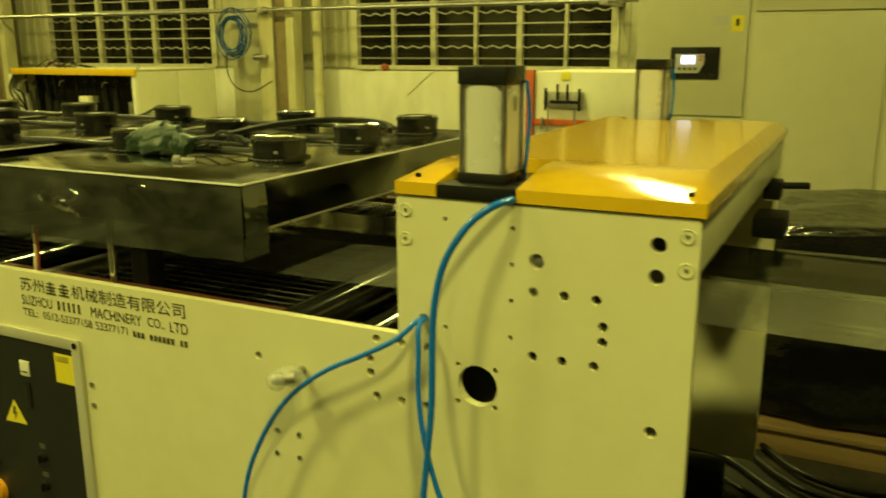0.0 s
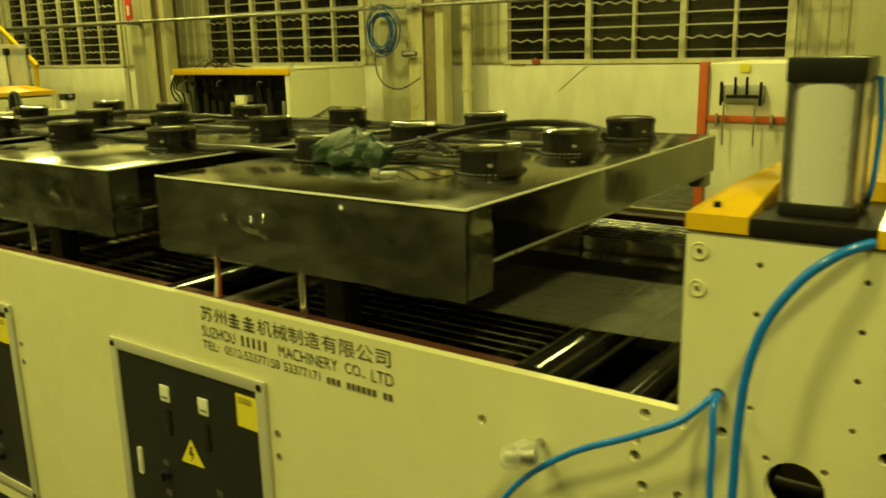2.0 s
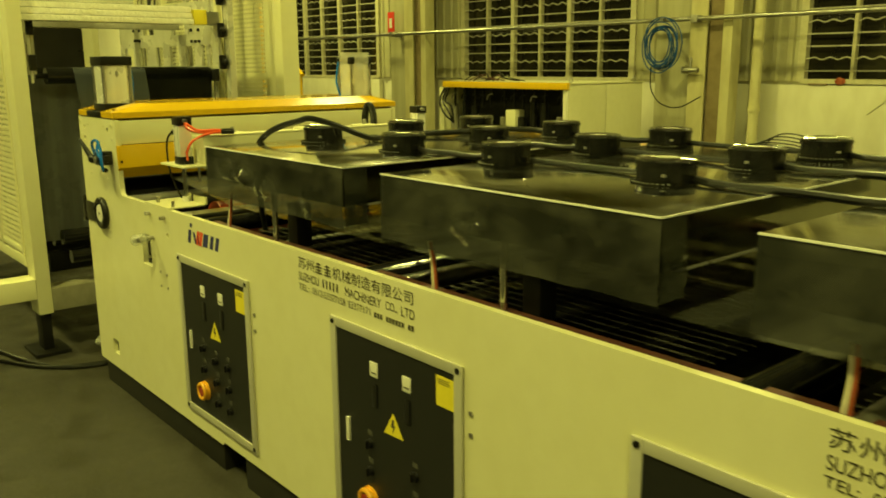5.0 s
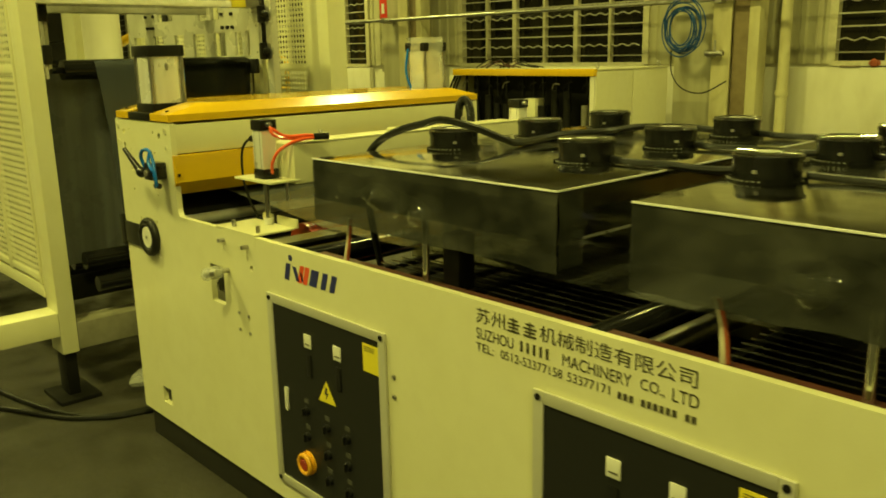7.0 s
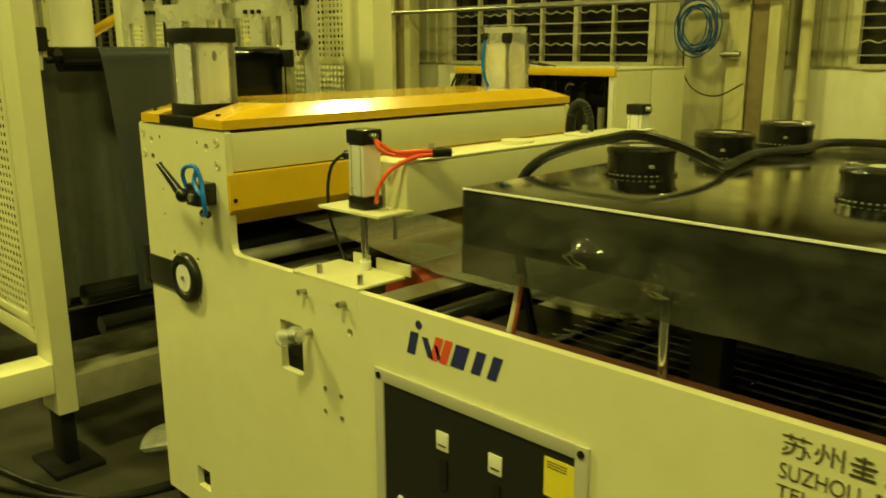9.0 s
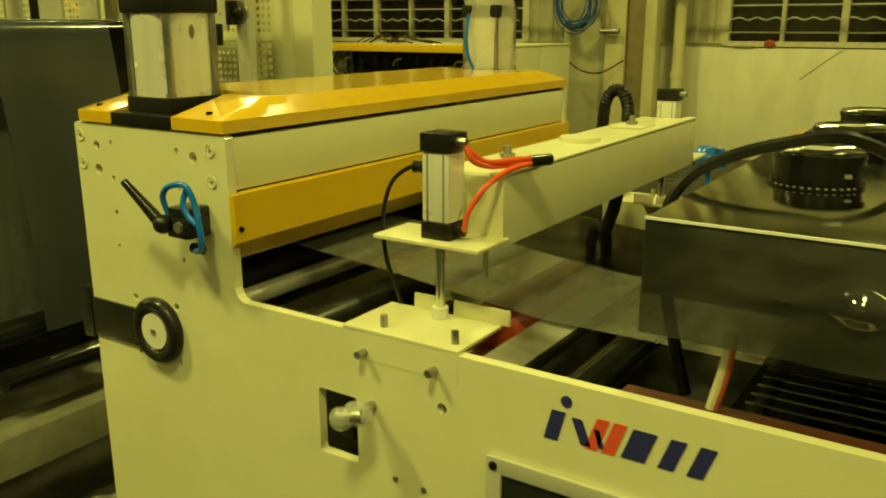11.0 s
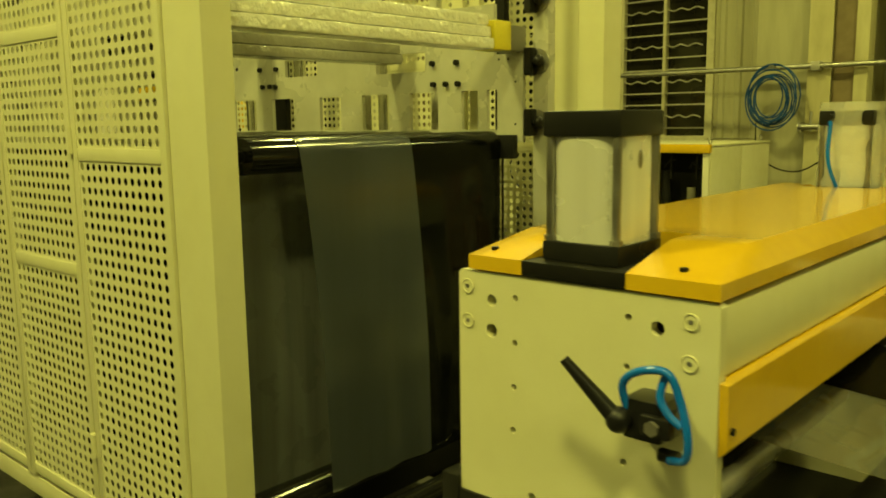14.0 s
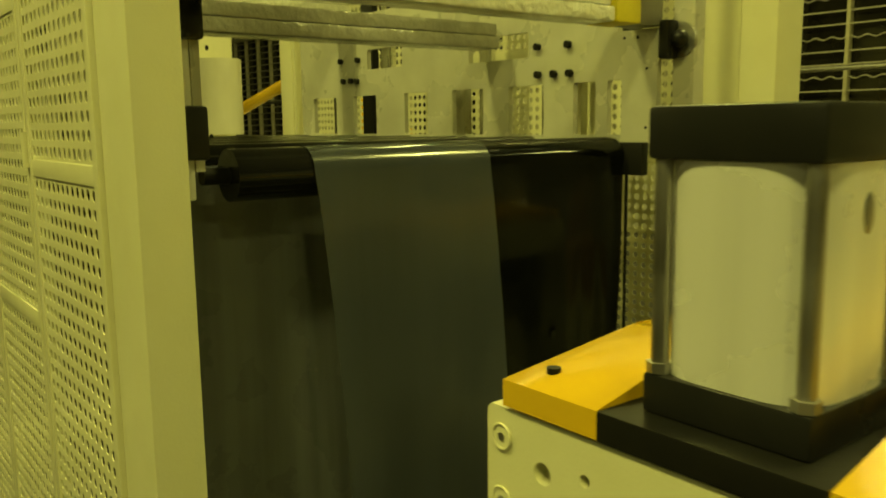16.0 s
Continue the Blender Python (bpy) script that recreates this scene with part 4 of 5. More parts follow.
def fan_hood(right, seed, near, far):
    left = right - HOOD_W
    h = thing("fan_hood", ((left + right) / 2, (HY0 + HY1) / 2, HZ0), "polished stainless steel hood with six black axial fans on top", "hood", "cooling hoods")
    part("top_sheet", box(NB(), (left, HY0, HZ1 - 0.003), (right, HY1, HZ1), 0.0012), STAINLESS, h, "smeared stainless top sheet")
    # Thin pale strips stand in for the bright highlight on the folds.
    part("edge_trim", box(NB(), (left, HY0 - 0.0035, HZ1 - 0.003), (right, HY0 - 0.0005, HZ1 + 0.0012)), EDGEGLINT, h, "bright folded edge")
    part("edge_trim", box(NB(), (right + 0.0005, HY0, HZ1 - 0.003), (right + 0.0035, HY1, HZ1 + 0.0012)), EDGEGLINT, h, "bright folded edge")
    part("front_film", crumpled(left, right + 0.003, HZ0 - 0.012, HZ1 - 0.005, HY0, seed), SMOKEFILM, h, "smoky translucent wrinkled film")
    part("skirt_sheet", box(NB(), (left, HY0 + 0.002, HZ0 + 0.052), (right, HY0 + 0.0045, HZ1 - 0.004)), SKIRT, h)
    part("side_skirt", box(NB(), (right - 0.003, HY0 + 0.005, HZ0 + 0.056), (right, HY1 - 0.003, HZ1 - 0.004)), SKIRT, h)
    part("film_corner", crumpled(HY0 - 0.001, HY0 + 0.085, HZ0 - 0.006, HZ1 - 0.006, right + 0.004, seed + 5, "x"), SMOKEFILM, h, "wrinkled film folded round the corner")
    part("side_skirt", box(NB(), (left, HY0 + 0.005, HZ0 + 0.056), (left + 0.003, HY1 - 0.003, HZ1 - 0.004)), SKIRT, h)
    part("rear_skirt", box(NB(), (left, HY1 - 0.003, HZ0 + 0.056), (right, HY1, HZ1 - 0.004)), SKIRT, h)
    part("stiffener", box(NB(), (right - 0.028, HY0 + 0.06, HZ0 + 0.050), (right + 0.004, HY1 - 0.04, HZ0 + 0.056), 0.002), GREYPLATE, h)
    part("inner_plenum", box(NB(), (left + 0.06, HY0 + 0.08, HZ0 + 0.07), (right - 0.06, HY1 - 0.08, HZ0 + 0.08)), BLACKPAINT, h)
    for px in (right - 0.467, ):
        for py in (HY0 + 0.022, HY1 - 0.022):
            part("post", cyl(NB(), (px, py, 1.036), (px, py, HZ0 + 0.06), 0.010, 14), CHROME, h, "round chrome support post")
    part("post_block", box(NB(), (right - 0.43, HY0 + 0.05, 1.02), (right - 0.37, HY0 + 0.11, HZ0 + 0.01), 0.003), BLACKPAINT, h)
    part("end_foot", box(NB(), (right - 0.05, HY1 - 0.09, HZ0 + 0.012), (right + 0.001, HY1 - 0.03, HZ0 + 0.056), 0.003), GREYPLATE, h)
    first = None
    for cx in (right - near, right - far):
        for cy in (1.985, 2.410, 2.830):
            c = Vector((cx + random.Random(seed + cy).uniform(-0.012, 0.012), cy, HZ1))
            if first is None:
                bm = cyl(NB(), (c.x, c.y, HZ1), (c.x, c.y, HZ1 + 0.058), 0.077, 32)
                cyl(bm, (c.x, c.y, HZ1), (c.x, c.y, HZ1 + 0.007), 0.084, 32)
                cyl(bm, (c.x, c.y, HZ1 + 0.050), (c.x, c.y, HZ1 + 0.060), 0.080, 32)
                for i in range(4):
                    a = radians(45 + 90 * i)
                    box(bm, (c.x + 0.074 * math.cos(a) - 0.012, c.y + 0.074 * math.sin(a) - 0.012, HZ1), (c.x + 0.074 * math.cos(a) + 0.012, c.y + 0.074 * math.sin(a) + 0.012, HZ1 + 0.010), 0.002)
                first = part("fan", bm, FANBLACK, h, "round black axial fan", at=c)
                bm = NB()
                for r in (0.076, 0.069, 0.062, 0.055, 0.048, 0.041, 0.035):
                    ring(bm, (c.x, c.y, HZ1 + 0.066), (0, 0, 1), r, 0.0013, 28, 4)
                for i in range(4):
                    a = radians(30 + 45 * i)
                    d = Vector((math.cos(a), math.sin(a), 0)) * 0.075
                    cyl(bm, c + Vector((0, 0, 0.064)) - d, c + Vector((0, 0, 0.064)) + d, 0.0016, 6)
                tagged(part("guard", bm, CHROME, first, "shiny wire fan guard", at=c), kind="stuff")
                part("hub_plate", cyl(NB(), (c.x, c.y, HZ1 + 0.060), (c.x, c.y, HZ1 + 0.067), 0.030, 24), STEEL, first, at=c)
                bm = NB()
                for i in range(12):
                    a = radians(-150 + 9 * i)
                    p = c + Vector((0.0845 * math.cos(a), 0.0845 * math.sin(a), 0.006))
                    box(bm, p - Vector((0.0024, 0.0024, 0.001)), p + Vector((0.0024, 0.0024, 0.0012)))
                tagged(part("print_bar", bm, FAINT, first, at=c), kind="stuff")
                part("sticker", box(NB(), (c.x + 0.035, c.y - 0.0718, HZ1 + 0.024), (c.x + 0.046, c.y - 0.066, HZ1 + 0.031)), FAINT, first, at=c)
            else:
                o = again(first, h, c)
                o.rotation_euler = (0, 0, random.Random(seed * 7 + cy + cx).uniform(-0.5, 0.5))
    return h


for n, (right, near, far) in enumerate(((-1.351, 0.220, 0.775), (-2.505, 0.285, 0.870), (-3.646, 0.258, 0.785))):
    fan_hood(right, n * 3 + 1, near, far)


def cable(pts, r, label="black rubber cable lying over the hoods", m=RUBBER, seg=8, rib=0.0, name="cable", group="fan cables", category="cable"):
    c = thing(name, pts[0], label, category, group)
    part("run", tube(NB(), pts, r, seg, 8, rib), m, c)
    return c


Z = HZ1
for right, near, far in ((-1.351, 0.220, 0.775), (-2.505, 0.285, 0.870)):
    for y in (2.02, 2.44, 2.86):
        cable([(right - near - 0.075, y, Z + 0.014), (right - near - 0.2, y + 0.02, Z + 0.010), (right - far + 0.2, y + 0.015, Z + 0.010), (right - far + 0.075, y, Z + 0.014)], 0.0095)
for a, b in ((-2.126, -2.790), (-3.375, -3.904)):
    for y in (2.0, 2.43, 2.85):
        cable([(a - 0.075, y, Z + 0.014), (a - 0.16, y - 0.02, Z + 0.011), (0.5 * (a + b), y - 0.01, Z + 0.012), (b + 0.16, y - 0.02, Z + 0.011), (b + 0.075, y, Z + 0.014)], 0.0105)
# the high loop to the outermost hood, and the loop round the first fans
cable([(-4.575, 1.79, 0.955), (-4.617, 1.79, 1.113), (-4.634, 1.79, 1.232), (-4.630, 1.80, 1.318), (-4.596, 1.825, 1.368), (-4.53, 1.855, 1.402), (-4.456, 1.890, 1.423), (-4.385, 1.905, 1.436), (-4.325, 1.98, 1.410), (-4.288, 2.075, 1.368), (-4.298, 2.165, Z + 0.013), (-4.345, 2.42, Z + 0.013), (-4.30, 2.62, Z + 0.013), (-4.30, 2.84, Z + 0.013), (-4.15, 2.92, Z + 0.013), (-3.99, 2.86, Z + 0.014)], 0.012, "black conduit looping over a fan on a stainless hood", rib=0.04)
cable([(-2.15, 2.08, Z + 0.02), (-2.02, 2.22, Z + 0.02), (-1.95, 2.42, Z + 0.045), (-1.85, 2.62, Z + 0.055), (-1.72, 2.72, Z + 0.05), (-1.60, 2.68, Z + 0.04), (-1.55, 2.60, Z + 0.03)], 0.012, "thick black conduit looping between fans", rib=0.04)
rr = random.Random(9)
for k in range(4):
    cable([(-1.93, 1.90 + 0.04 * k, Z + 0.03), (-1.84, 1.93 + 0.05 * k, Z + 0.02 + 0.03 * rr.random()), (-1.75, 1.90 + 0.06 * k, Z + 0.03 + 0.05 * rr.random()), (-1.68, 1.95 + 0.02 * k, Z + 0.04)], 0.005)
for k in range(5):
    cx, cy = -3.05 + 0.02 * k, 2.95
    cable([(cx - 0.1, cy, Z + 0.006), (cx - 0.04, cy + 0.02, Z + 0.012 + 0.011 * k), (cx + 0.06, cy + 0.03, Z + 0.012 + 0.009 * k), (cx + 0.14, cy, Z + 0.008)], 0.0025, "tangle of thin black wires on a hood")

# green wrapped bundle and small fitting
bm = ball(NB(), (-1.965, 1.92, Z + 0.040), 0.1, (1.40, 0.62, 0.40), 56, 32)
for v in bm.verts:
    f = (v.co.x + 1.965) / 0.14
    k = 0.030 * noise.noise(v.co * 14) + 0.020 * (0.5 - abs(noise.noise(v.co * 30))) + 0.006 * noise.noise(v.co * 70)
    v.co += Vector((k, k * 1.2 - 0.03 * f, k * 0.9 - 0.022 * max(0.0, f)))
    v.co.z = max(v.co.z, Z + 0.001)
solo("green_tarp", bm, GREENCLOTH, (-1.97, 1.91, Z), "crumpled green tarp bundle tied over a cable joint", "bundle")
ft = thing("hose_fitting", (-1.74, 1.78, Z), "small brass and steel hose fitting lying on a hood", "fitting")
part("nut", cyl(NB(), (-1.765, 1.775, Z + 0.012), (-1.745, 1.78, Z + 0.012), 0.012, 6), STEEL, ft)
part("stem", cyl(NB(), (-1.745, 1.78, Z + 0.010), (-1.71, 1.80, Z + 0.010), 0.008, 10), STEEL, ft)

# striped lead wires between table and hoods
for x0, x1 in ((-2.122, -2.123), (-3.27, -3.242), (-4.455, -4.475)):
    c = thing("lead_wire", (x0, 1.585, 1.04), "pale flat heater lead with a brown stripe below a hood", "cable", "heater leads")
    for k, (r, m, name) in enumerate(((0.0075, PALESTRAP, "strap"), (0.0045, STRIPERED, "stripe"))):
        part(name, tube(NB(), [(x0 + 0.009 * k, 1.585 - 0.004 * k, 1.165), (x0 + 0.5 * (x1 - x0) + 0.009 * k + 0.004, 1.583 - 0.004 * k, 1.11), (x1 + 0.009 * k, 1.578, 1.038)], r, 8), m, c)

# ---- web clamp between hoods and pull stand ----
clamp = thing("web_clamp_beam", (-5.0, 2.3, 1.05), "ivory painted cross beam on two small pneumatic lift cylinders", "beam")
part("beam", box(NB(), (-5.088, 1.70, 1.206), (-4.918, 2.90, 1.343), 0.006), IVORY, clamp)
part("beam_edge", box(NB(), (-4.95, 1.70, 1.343), (-4.918, 2.90, 1.35), 0.003), IVORY, clamp)
for y in (1.88, 2.60):
    f = part("pad", box(NB(), (-5.06, y - 0.05, 1.343), (-4.96, y + 0.05, 1.351), 0.003), IVORY, clamp)
    part("pad_bolt", cyl(NB(), (-5.01, y, 1.351), (-5.01, y, 1.375), 0.009, 8), STEEL, f)
    part("pad_nut", cyl(NB(), (-5.01, y, 1.351), (-5.01, y, 1.360), 0.016, 6), STEEL, f)
part("round_boss", cyl(NB(), (-5.01, 2.25, 1.343), (-5.01, 2.25, 1.355), 0.05, 28), IVORY, clamp)
for s, cy in ((1, 1.652), (-1, 2.955)):
    part("shelf_plate", box(NB(), (-5.152, cy - 0.055, 1.217), (-4.912, cy + 0.065, 1.225), 0.002), IVORY, clamp)
    part("end_block", box(NB(), (-5.055, cy - 0.031, 1.225), (-4.99, cy + 0.031, 1.258), 0.004), PLASTIC, clamp)
    bm = box(NB(), (-5.053, cy - 0.029, 1.258), (-4.992, cy + 0.029, 1.392), 0.006)
    part("barrel", bm, ALU, clamp, "square aluminium cylinder barrel")
    for gx in (-5.040, -5.004):
        part("groove", box(NB(), (gx - 0.0012, cy - 0.0298, 1.26), (gx + 0.0012, cy - 0.028, 1.39)), STEEL, clamp)
    part("end_block", box(NB(), (-5.056, cy - 0.032, 1.392), (-4.989, cy + 0.032, 1.428), 0.004), PLASTIC, clamp)
    part("rod", cyl(NB(), (-5.03, cy, 1.06), (-5.03, cy, 1.213), 0.0095, 16), CHROME, clamp, "chrome piston rod")
    part("rod_nut", cyl(NB(), (-5.03, cy, 1.06), (-5.03, cy, 1.082), 0.016, 12), WHITE, clamp)
    part("guide_pin", cyl(NB(), (-4.945, cy + 0.03, 1.15), (-4.945, cy + 0.03, 1.213), 0.005, 10), STEEL, clamp)
    part("fitting", cyl(NB(), (-4.99, cy - 0.005, 1.412), (-4.968, cy - 0.005, 1.412), 0.008, 10), STEEL, clamp)
    part("fitting", cyl(NB(), (-4.99, cy - 0.005, 1.242), (-4.972, cy - 0.005, 1.242), 0.009, 10), PLASTIC, clamp)
    yb = cy + s * 0.028
    part("bracket", box(NB(), (-5.17, min(cy - s * 0.1338, yb), 1.0515), (-4.905, max(cy - s * 0.1338, yb), 1.059), 0.002), IVORY, clamp)
    part("bracket_lip", box(NB(), (-5.11, yb - 0.004, 1.059), (-5.045, yb + 0.004, 1.090), 0.002), IVORY, clamp)
    part("bracket_lip", box(NB(), (-5.015, yb - 0.004, 1.059), (-4.888, yb + 0.004, 1.090), 0.002), IVORY, clamp)
    ye = cy - s * 0.1331
    part("bracket_flange", box(NB(), (-5.125, ye - 0.0006, 0.996), (-4.905, ye + 0.0006, 1.0515)), IVORY, clamp)
    for bx in (-5.117, -4.955):
        part("bolt", cyl(NB(), (bx, ye - s * 0.024, 1.012), (bx, ye, 1.012), 0.008, 8), STEEL, clamp)
        part("stud", cyl(NB(), (bx + 0.025, ye + s * 0.03, 1.059), (bx + 0.025, ye + s * 0.03, 1.083), 0.0075, 8), STEEL, clamp)
oh = part("air_tube", tube(NB(), [(-4.97, 1.645, 1.405), (-4.955, 1.65, 1.378), (-4.945, 1.70, 1.362), (-4.92, 1.76, 1.362), (-4.895, 1.80, 1.362)], 0.0055, 8), ORANGEHOSE, clamp, "orange air tube")
part("air_tube", tube(NB(), [(-4.972, 1.645, 1.245), (-4.958, 1.64, 1.285), (-4.935, 1.66, 1.33), (-4.915, 1.72, 1.357), (-4.895, 1.79, 1.363)], 0.0055, 8), ORANGEHOSE, clamp, "orange air tube")
part("air_tube", tube(NB(), [(-4.97, 1.65, 1.40), (-4.95, 1.69, 1.372), (-4.915, 1.75, 1.372), (-4.89, 1.80, 1.368)], 0.0055, 8), ORANGEHOSE, clamp, "orange air tube")
part("tube_joint", cyl(NB(), (-4.905, 1.775, 1.365), (-4.885, 1.825, 1.365), 0.012, 12), PLASTIC, clamp)
part("signal_cable", tube(NB(), [(-5.053, 1.64, 1.36), (-5.085, 1.63, 1.358), (-5.125, 1.625, 1.325), (-5.15, 1.63, 1.26), (-5.155, 1.64, 1.18), (-5.15, 1.66, 1.11), (-5.145, 1.68, 1.06)], 0.0045, 8), RUBBER, clamp)
part("cable_gland", cyl(NB(), (-5.053, 1.64, 1.36), (-5.078, 1.633, 1.36), 0.012, 12), PLASTIC, clamp)
cable([(-5.055, 2.69, 1.345), (-5.057, 2.69, 1.385), (-5.072, 2.69, 1.425), (-5.098, 2.69, 1.437), (-5.122, 2.69, 1.415), (-5.132, 2.69, 1.36), (-5.133, 2.69, 1.26), (-5.125, 2.68, 1.12)], 0.018, "thick corrugated black hose arched over the beam", seg=12, rib=0.07, name="corrugated_hose", group="", category="hose")
cable([(-5.0, 2.5, 1.206), (-5.008, 2.5, 1.14), (-5.035, 2.5, 1.05), (-5.06, 2.5, 0.96)], 0.018, "black hose hanging under the beam", name="hanging_hose", group="", category="hose", seg=10)
bl = thing("blue_rag", (-4.93, 3.1, 1.05), "small crumpled blue plastic bag behind the beam", "bag")
bm = ball(NB(), (-4.925, 3.10, 1.20), 0.045, (1.5, 0.9, 0.75), 28, 18)
for v in bm.verts:
    v.co += Vector((0.018 * noise.noise(v.co * 38), 0.014 * noise.noise(v.co * 41), 0.016 * noise.noise(v.co * 47)))
part("tie", cyl(NB(), (-4.93, 3.12, 1.05), (-4.93, 3.12, 1.175), 0.008, 8), BLUEHOSE, bl)
part("bag", bm, BLUEHOSE, bl)
bx = thing("cardboard_box", (-4.45, 4.6, 0), "open brown cardboard box on a stand behind the machine", "box")
part("carton", box(NB(), (-4.965, 4.4, 0.72), (-4.55, 4.85, 1.115), 0.004), CARD, bx)
part("stand", box(NB(), (-5.02, 4.3, 0.0), (-4.4, 5.0, 0.72), 0.006), IVORY, bx)

# ---- the plastic web ----
def web(name, pts, y0, y1, material, label, seed=1, amp=0.004, skew=0.0):
    """A thin sheet over a line of (x, z) points."""
    bm = NB()
    path = [(p.x, p.z) for p in spline([(x, 0, z) for x, z in pts], 6)]
    n = 12
    rows = []
    for i, (x, z) in enumerate(path):
        f = i / (len(path) - 1)
        rows.append([bm.verts.new((x + amp * noise.noise(Vector((i * 0.2, j * 0.4, seed))), y0 + (y1 - y0) * j / n + skew * f, z + amp * noise.noise(Vector((i * 0.23, j * 0.37, seed + 4))))) for j in range(n + 1)])
    for a, b in zip(rows, rows[1:]):
        for j in range(n):
            bm.faces.new((a[j], a[j + 1], b[j + 1], b[j]))
    bmesh.ops.solidify(bm, geom=bm.faces[:], thickness=0.0008)
    return solo(name, bm, material, (pts[0][0], y0, pts[0][1]), label, "sheet")


web("plastic_web", [(2.5, 1.075), (1.0, 1.072), (-0.3, 1.08), (-0.62, 1.088), (-1.2, 1.062), (-2.3, 1.056), (-3.5, 1.056), (-4.7, 1.045), (-4.97, 1.056), (-5.3, 1.09), (-5.62, 1.11)], 1.785, 2.182, SHEET, "translucent extruded plastic sheet running through the line")
web("dark_web", [(2.5, 1.065), (1.0, 1.062), (-0.3, 1.07), (-0.62, 1.084), (-1.2, 1.058), (-2.3, 1.052), (-3.5, 1.052), (-4.7, 1.041), (-4.97, 1.054), (-5.3, 1.087), (-5.62, 1.108)], 2.188, 2.60, DARKSHEET, "dark plastic film lying beside the translucent sheet")

# ---- guarded tower with rollers ----
TX, TXR = -6.572, -6.592
tower = thing("guarded_roller_tower", (-7.6, 2.3, 0), "ivory steel roller tower with perforated sheet guards and black feet", "machine")


def perforated(x0, x1, z0, z1, y, pitch=0.0305, r=0.0104):
    """Sheet with a square pattern of round holes."""
    nx, nz = max(1, int((x1 - x0) / pitch)), max(1, int((z1 - z0) / pitch))
    px, pz = (x1 - x0) / nx, (z1 - z0) / nz
    verts, faces = [], []
    for k in range(nz):
        for i in range(nx):
            cx, cz = x0 + (i + 0.5) * px, z0 + (k + 0.5) * pz
            b = len(verts)
            for a in range(8):
                t = a * math.pi / 4
                c, s = math.cos(t), math.sin(t)
                m = max(abs(c), abs(s))
                verts.append((cx + c / m * px / 2, y, cz + s / m * pz / 2))
            for a in range(8):
                t = a * math.pi / 4
                verts.append((cx + r * math.cos(t), y, cz + r * math.sin(t)))
            for a in range(8):
                verts.append((verts[b + 8 + a][0], y + 0.002, verts[b + 8 + a][2]))
            for a in range(8):
                j = (a + 1) % 8
                faces.append((b + a, b + j, b + 8 + j, b + 8 + a))
                faces.append((b + 8 + a, b + 8 + j, b + 16 + j, b + 16 + a))
    me = bpy.data.meshes.new("perforated_sheet")
    me.from_pydata(verts, [], faces)
    bm = NB()
    bm.from_mesh(me)
    bpy.data.meshes.remove(me)
    bmesh.ops.remove_doubles(bm, verts=bm.verts[:], dist=0.0002)
    return bm


def guard_wall(y, bays):
    for x0, x1, splits in bays:
        f = 0.026
        zs = [0.60, *splits, 2.75]
        door = part("guard_door", box(NB(), (x0, y - 0.004, zs[0] - 0.03), (x0 + f, y + 0.02, zs[-1]), 0.002), IVORY, tower)
        part("stile", box(NB(), (x1 - f, y - 0.004, zs[0] - 0.03), (x1, y + 0.02, zs[-1]), 0.002), IVORY, door)
        for z in zs:
            part("rail", box(NB(), (x0 + f, y - 0.0036, z - 0.017), (x1 - f, y + 0.0196, z + 0.017), 0.002), IVORY, door)
        for za, zb in zip(zs, zs[1:]):
            part("perforated_sheet", perforated(x0 + f, x1 - f, za + 0.017, zb - 0.017, y - 0.001), IVORY, door)


GY, GX, PX = 1.373, -6.566, -6.722
BAYS = [(-7.195, PX, (1.600,)), (-7.665, -7.203, (1.282, 1.925)), (-8.135, -7.673, (1.600,)), (-8.605, -8.143, (1.282, 1.925)), (-9.0, -8.613, (1.600,))]
guard_wall(GY, BAYS)
for x in (-7.199, -8.139):
    for z in (0.75, 1.60, 2.45):
        part("hinge", cyl(NB(), (x, GY - 0.006, z), (x, GY - 0.006, z + 0.07), 0.009, 12), IVORY, tower)
for x0, x1 in ((PX + 0.002, GX), (-9.14, -9.002)):
    part("post", box(NB(), (x0, GY + 0.004, 0.24), (x1, 1.457, 2.9), 0.007), IVORY, tower)
    part("foot", box(NB(), (x0 + 0.02, GY + 0.016, 0.022), (x1 - 0.02, 1.445, 0.24), 0.004), BLACKPAINT, tower, "black steel foot")
    part("foot_plate", box(NB(), (x0 - 0.05, GY - 0.05, 0.0), (x1 + 0.05, 1.52, 0.022), 0.004), BLACKPAINT, tower)
part("bottom_rail", box(NB(), (-9.0, GY + 0.002, 0.50), (PX, GY + 0.06, 0.566), 0.003), IVORY, tower)
part("top_rail", box(NB(), (-9.0, GY, 2.78), (PX, GY + 0.1, 2.9), 0.003), IVORY, tower)

REAR = [(-7.405, -6.838, (1.565,)), (-8.01, -7.419, (1.245, 1.915)), (-8.62, -8.024, (1.565,)), (-9.24, -8.634, (1.245, 1.915))]
guard_wall(3.10, REAR)
for x0, x1 in ((TXR - 0.11, TXR), (-9.40, -9.27)):
    part("post", box(NB(), (x0, 3.06, 0.24), (x1, 3.185, 2.9), 0.006), IVORY, tower)
    part("foot", box(NB(), (x0 + 0.015, 3.072, 0.022), (x1 - 0.015, 3.173, 0.24), 0.004), BLACKPAINT, tower, "black steel foot")
    part("foot_plate", box(NB(), (x0 - 0.07, 2.99, 0.0), (x1 + 0.07, 3.255, 0.022), 0.004), BLACKPAINT, tower)
part("stile", box(NB(), (-6.836, 3.064, 0.43), (-6.704, 3.08, 2.9), 0.003), IVORY, tower)
part("bottom_rail", box(NB(), (-9.27, 3.062, 0.40), (-6.838, 3.12, 0.458), 0.003), IVORY, tower)
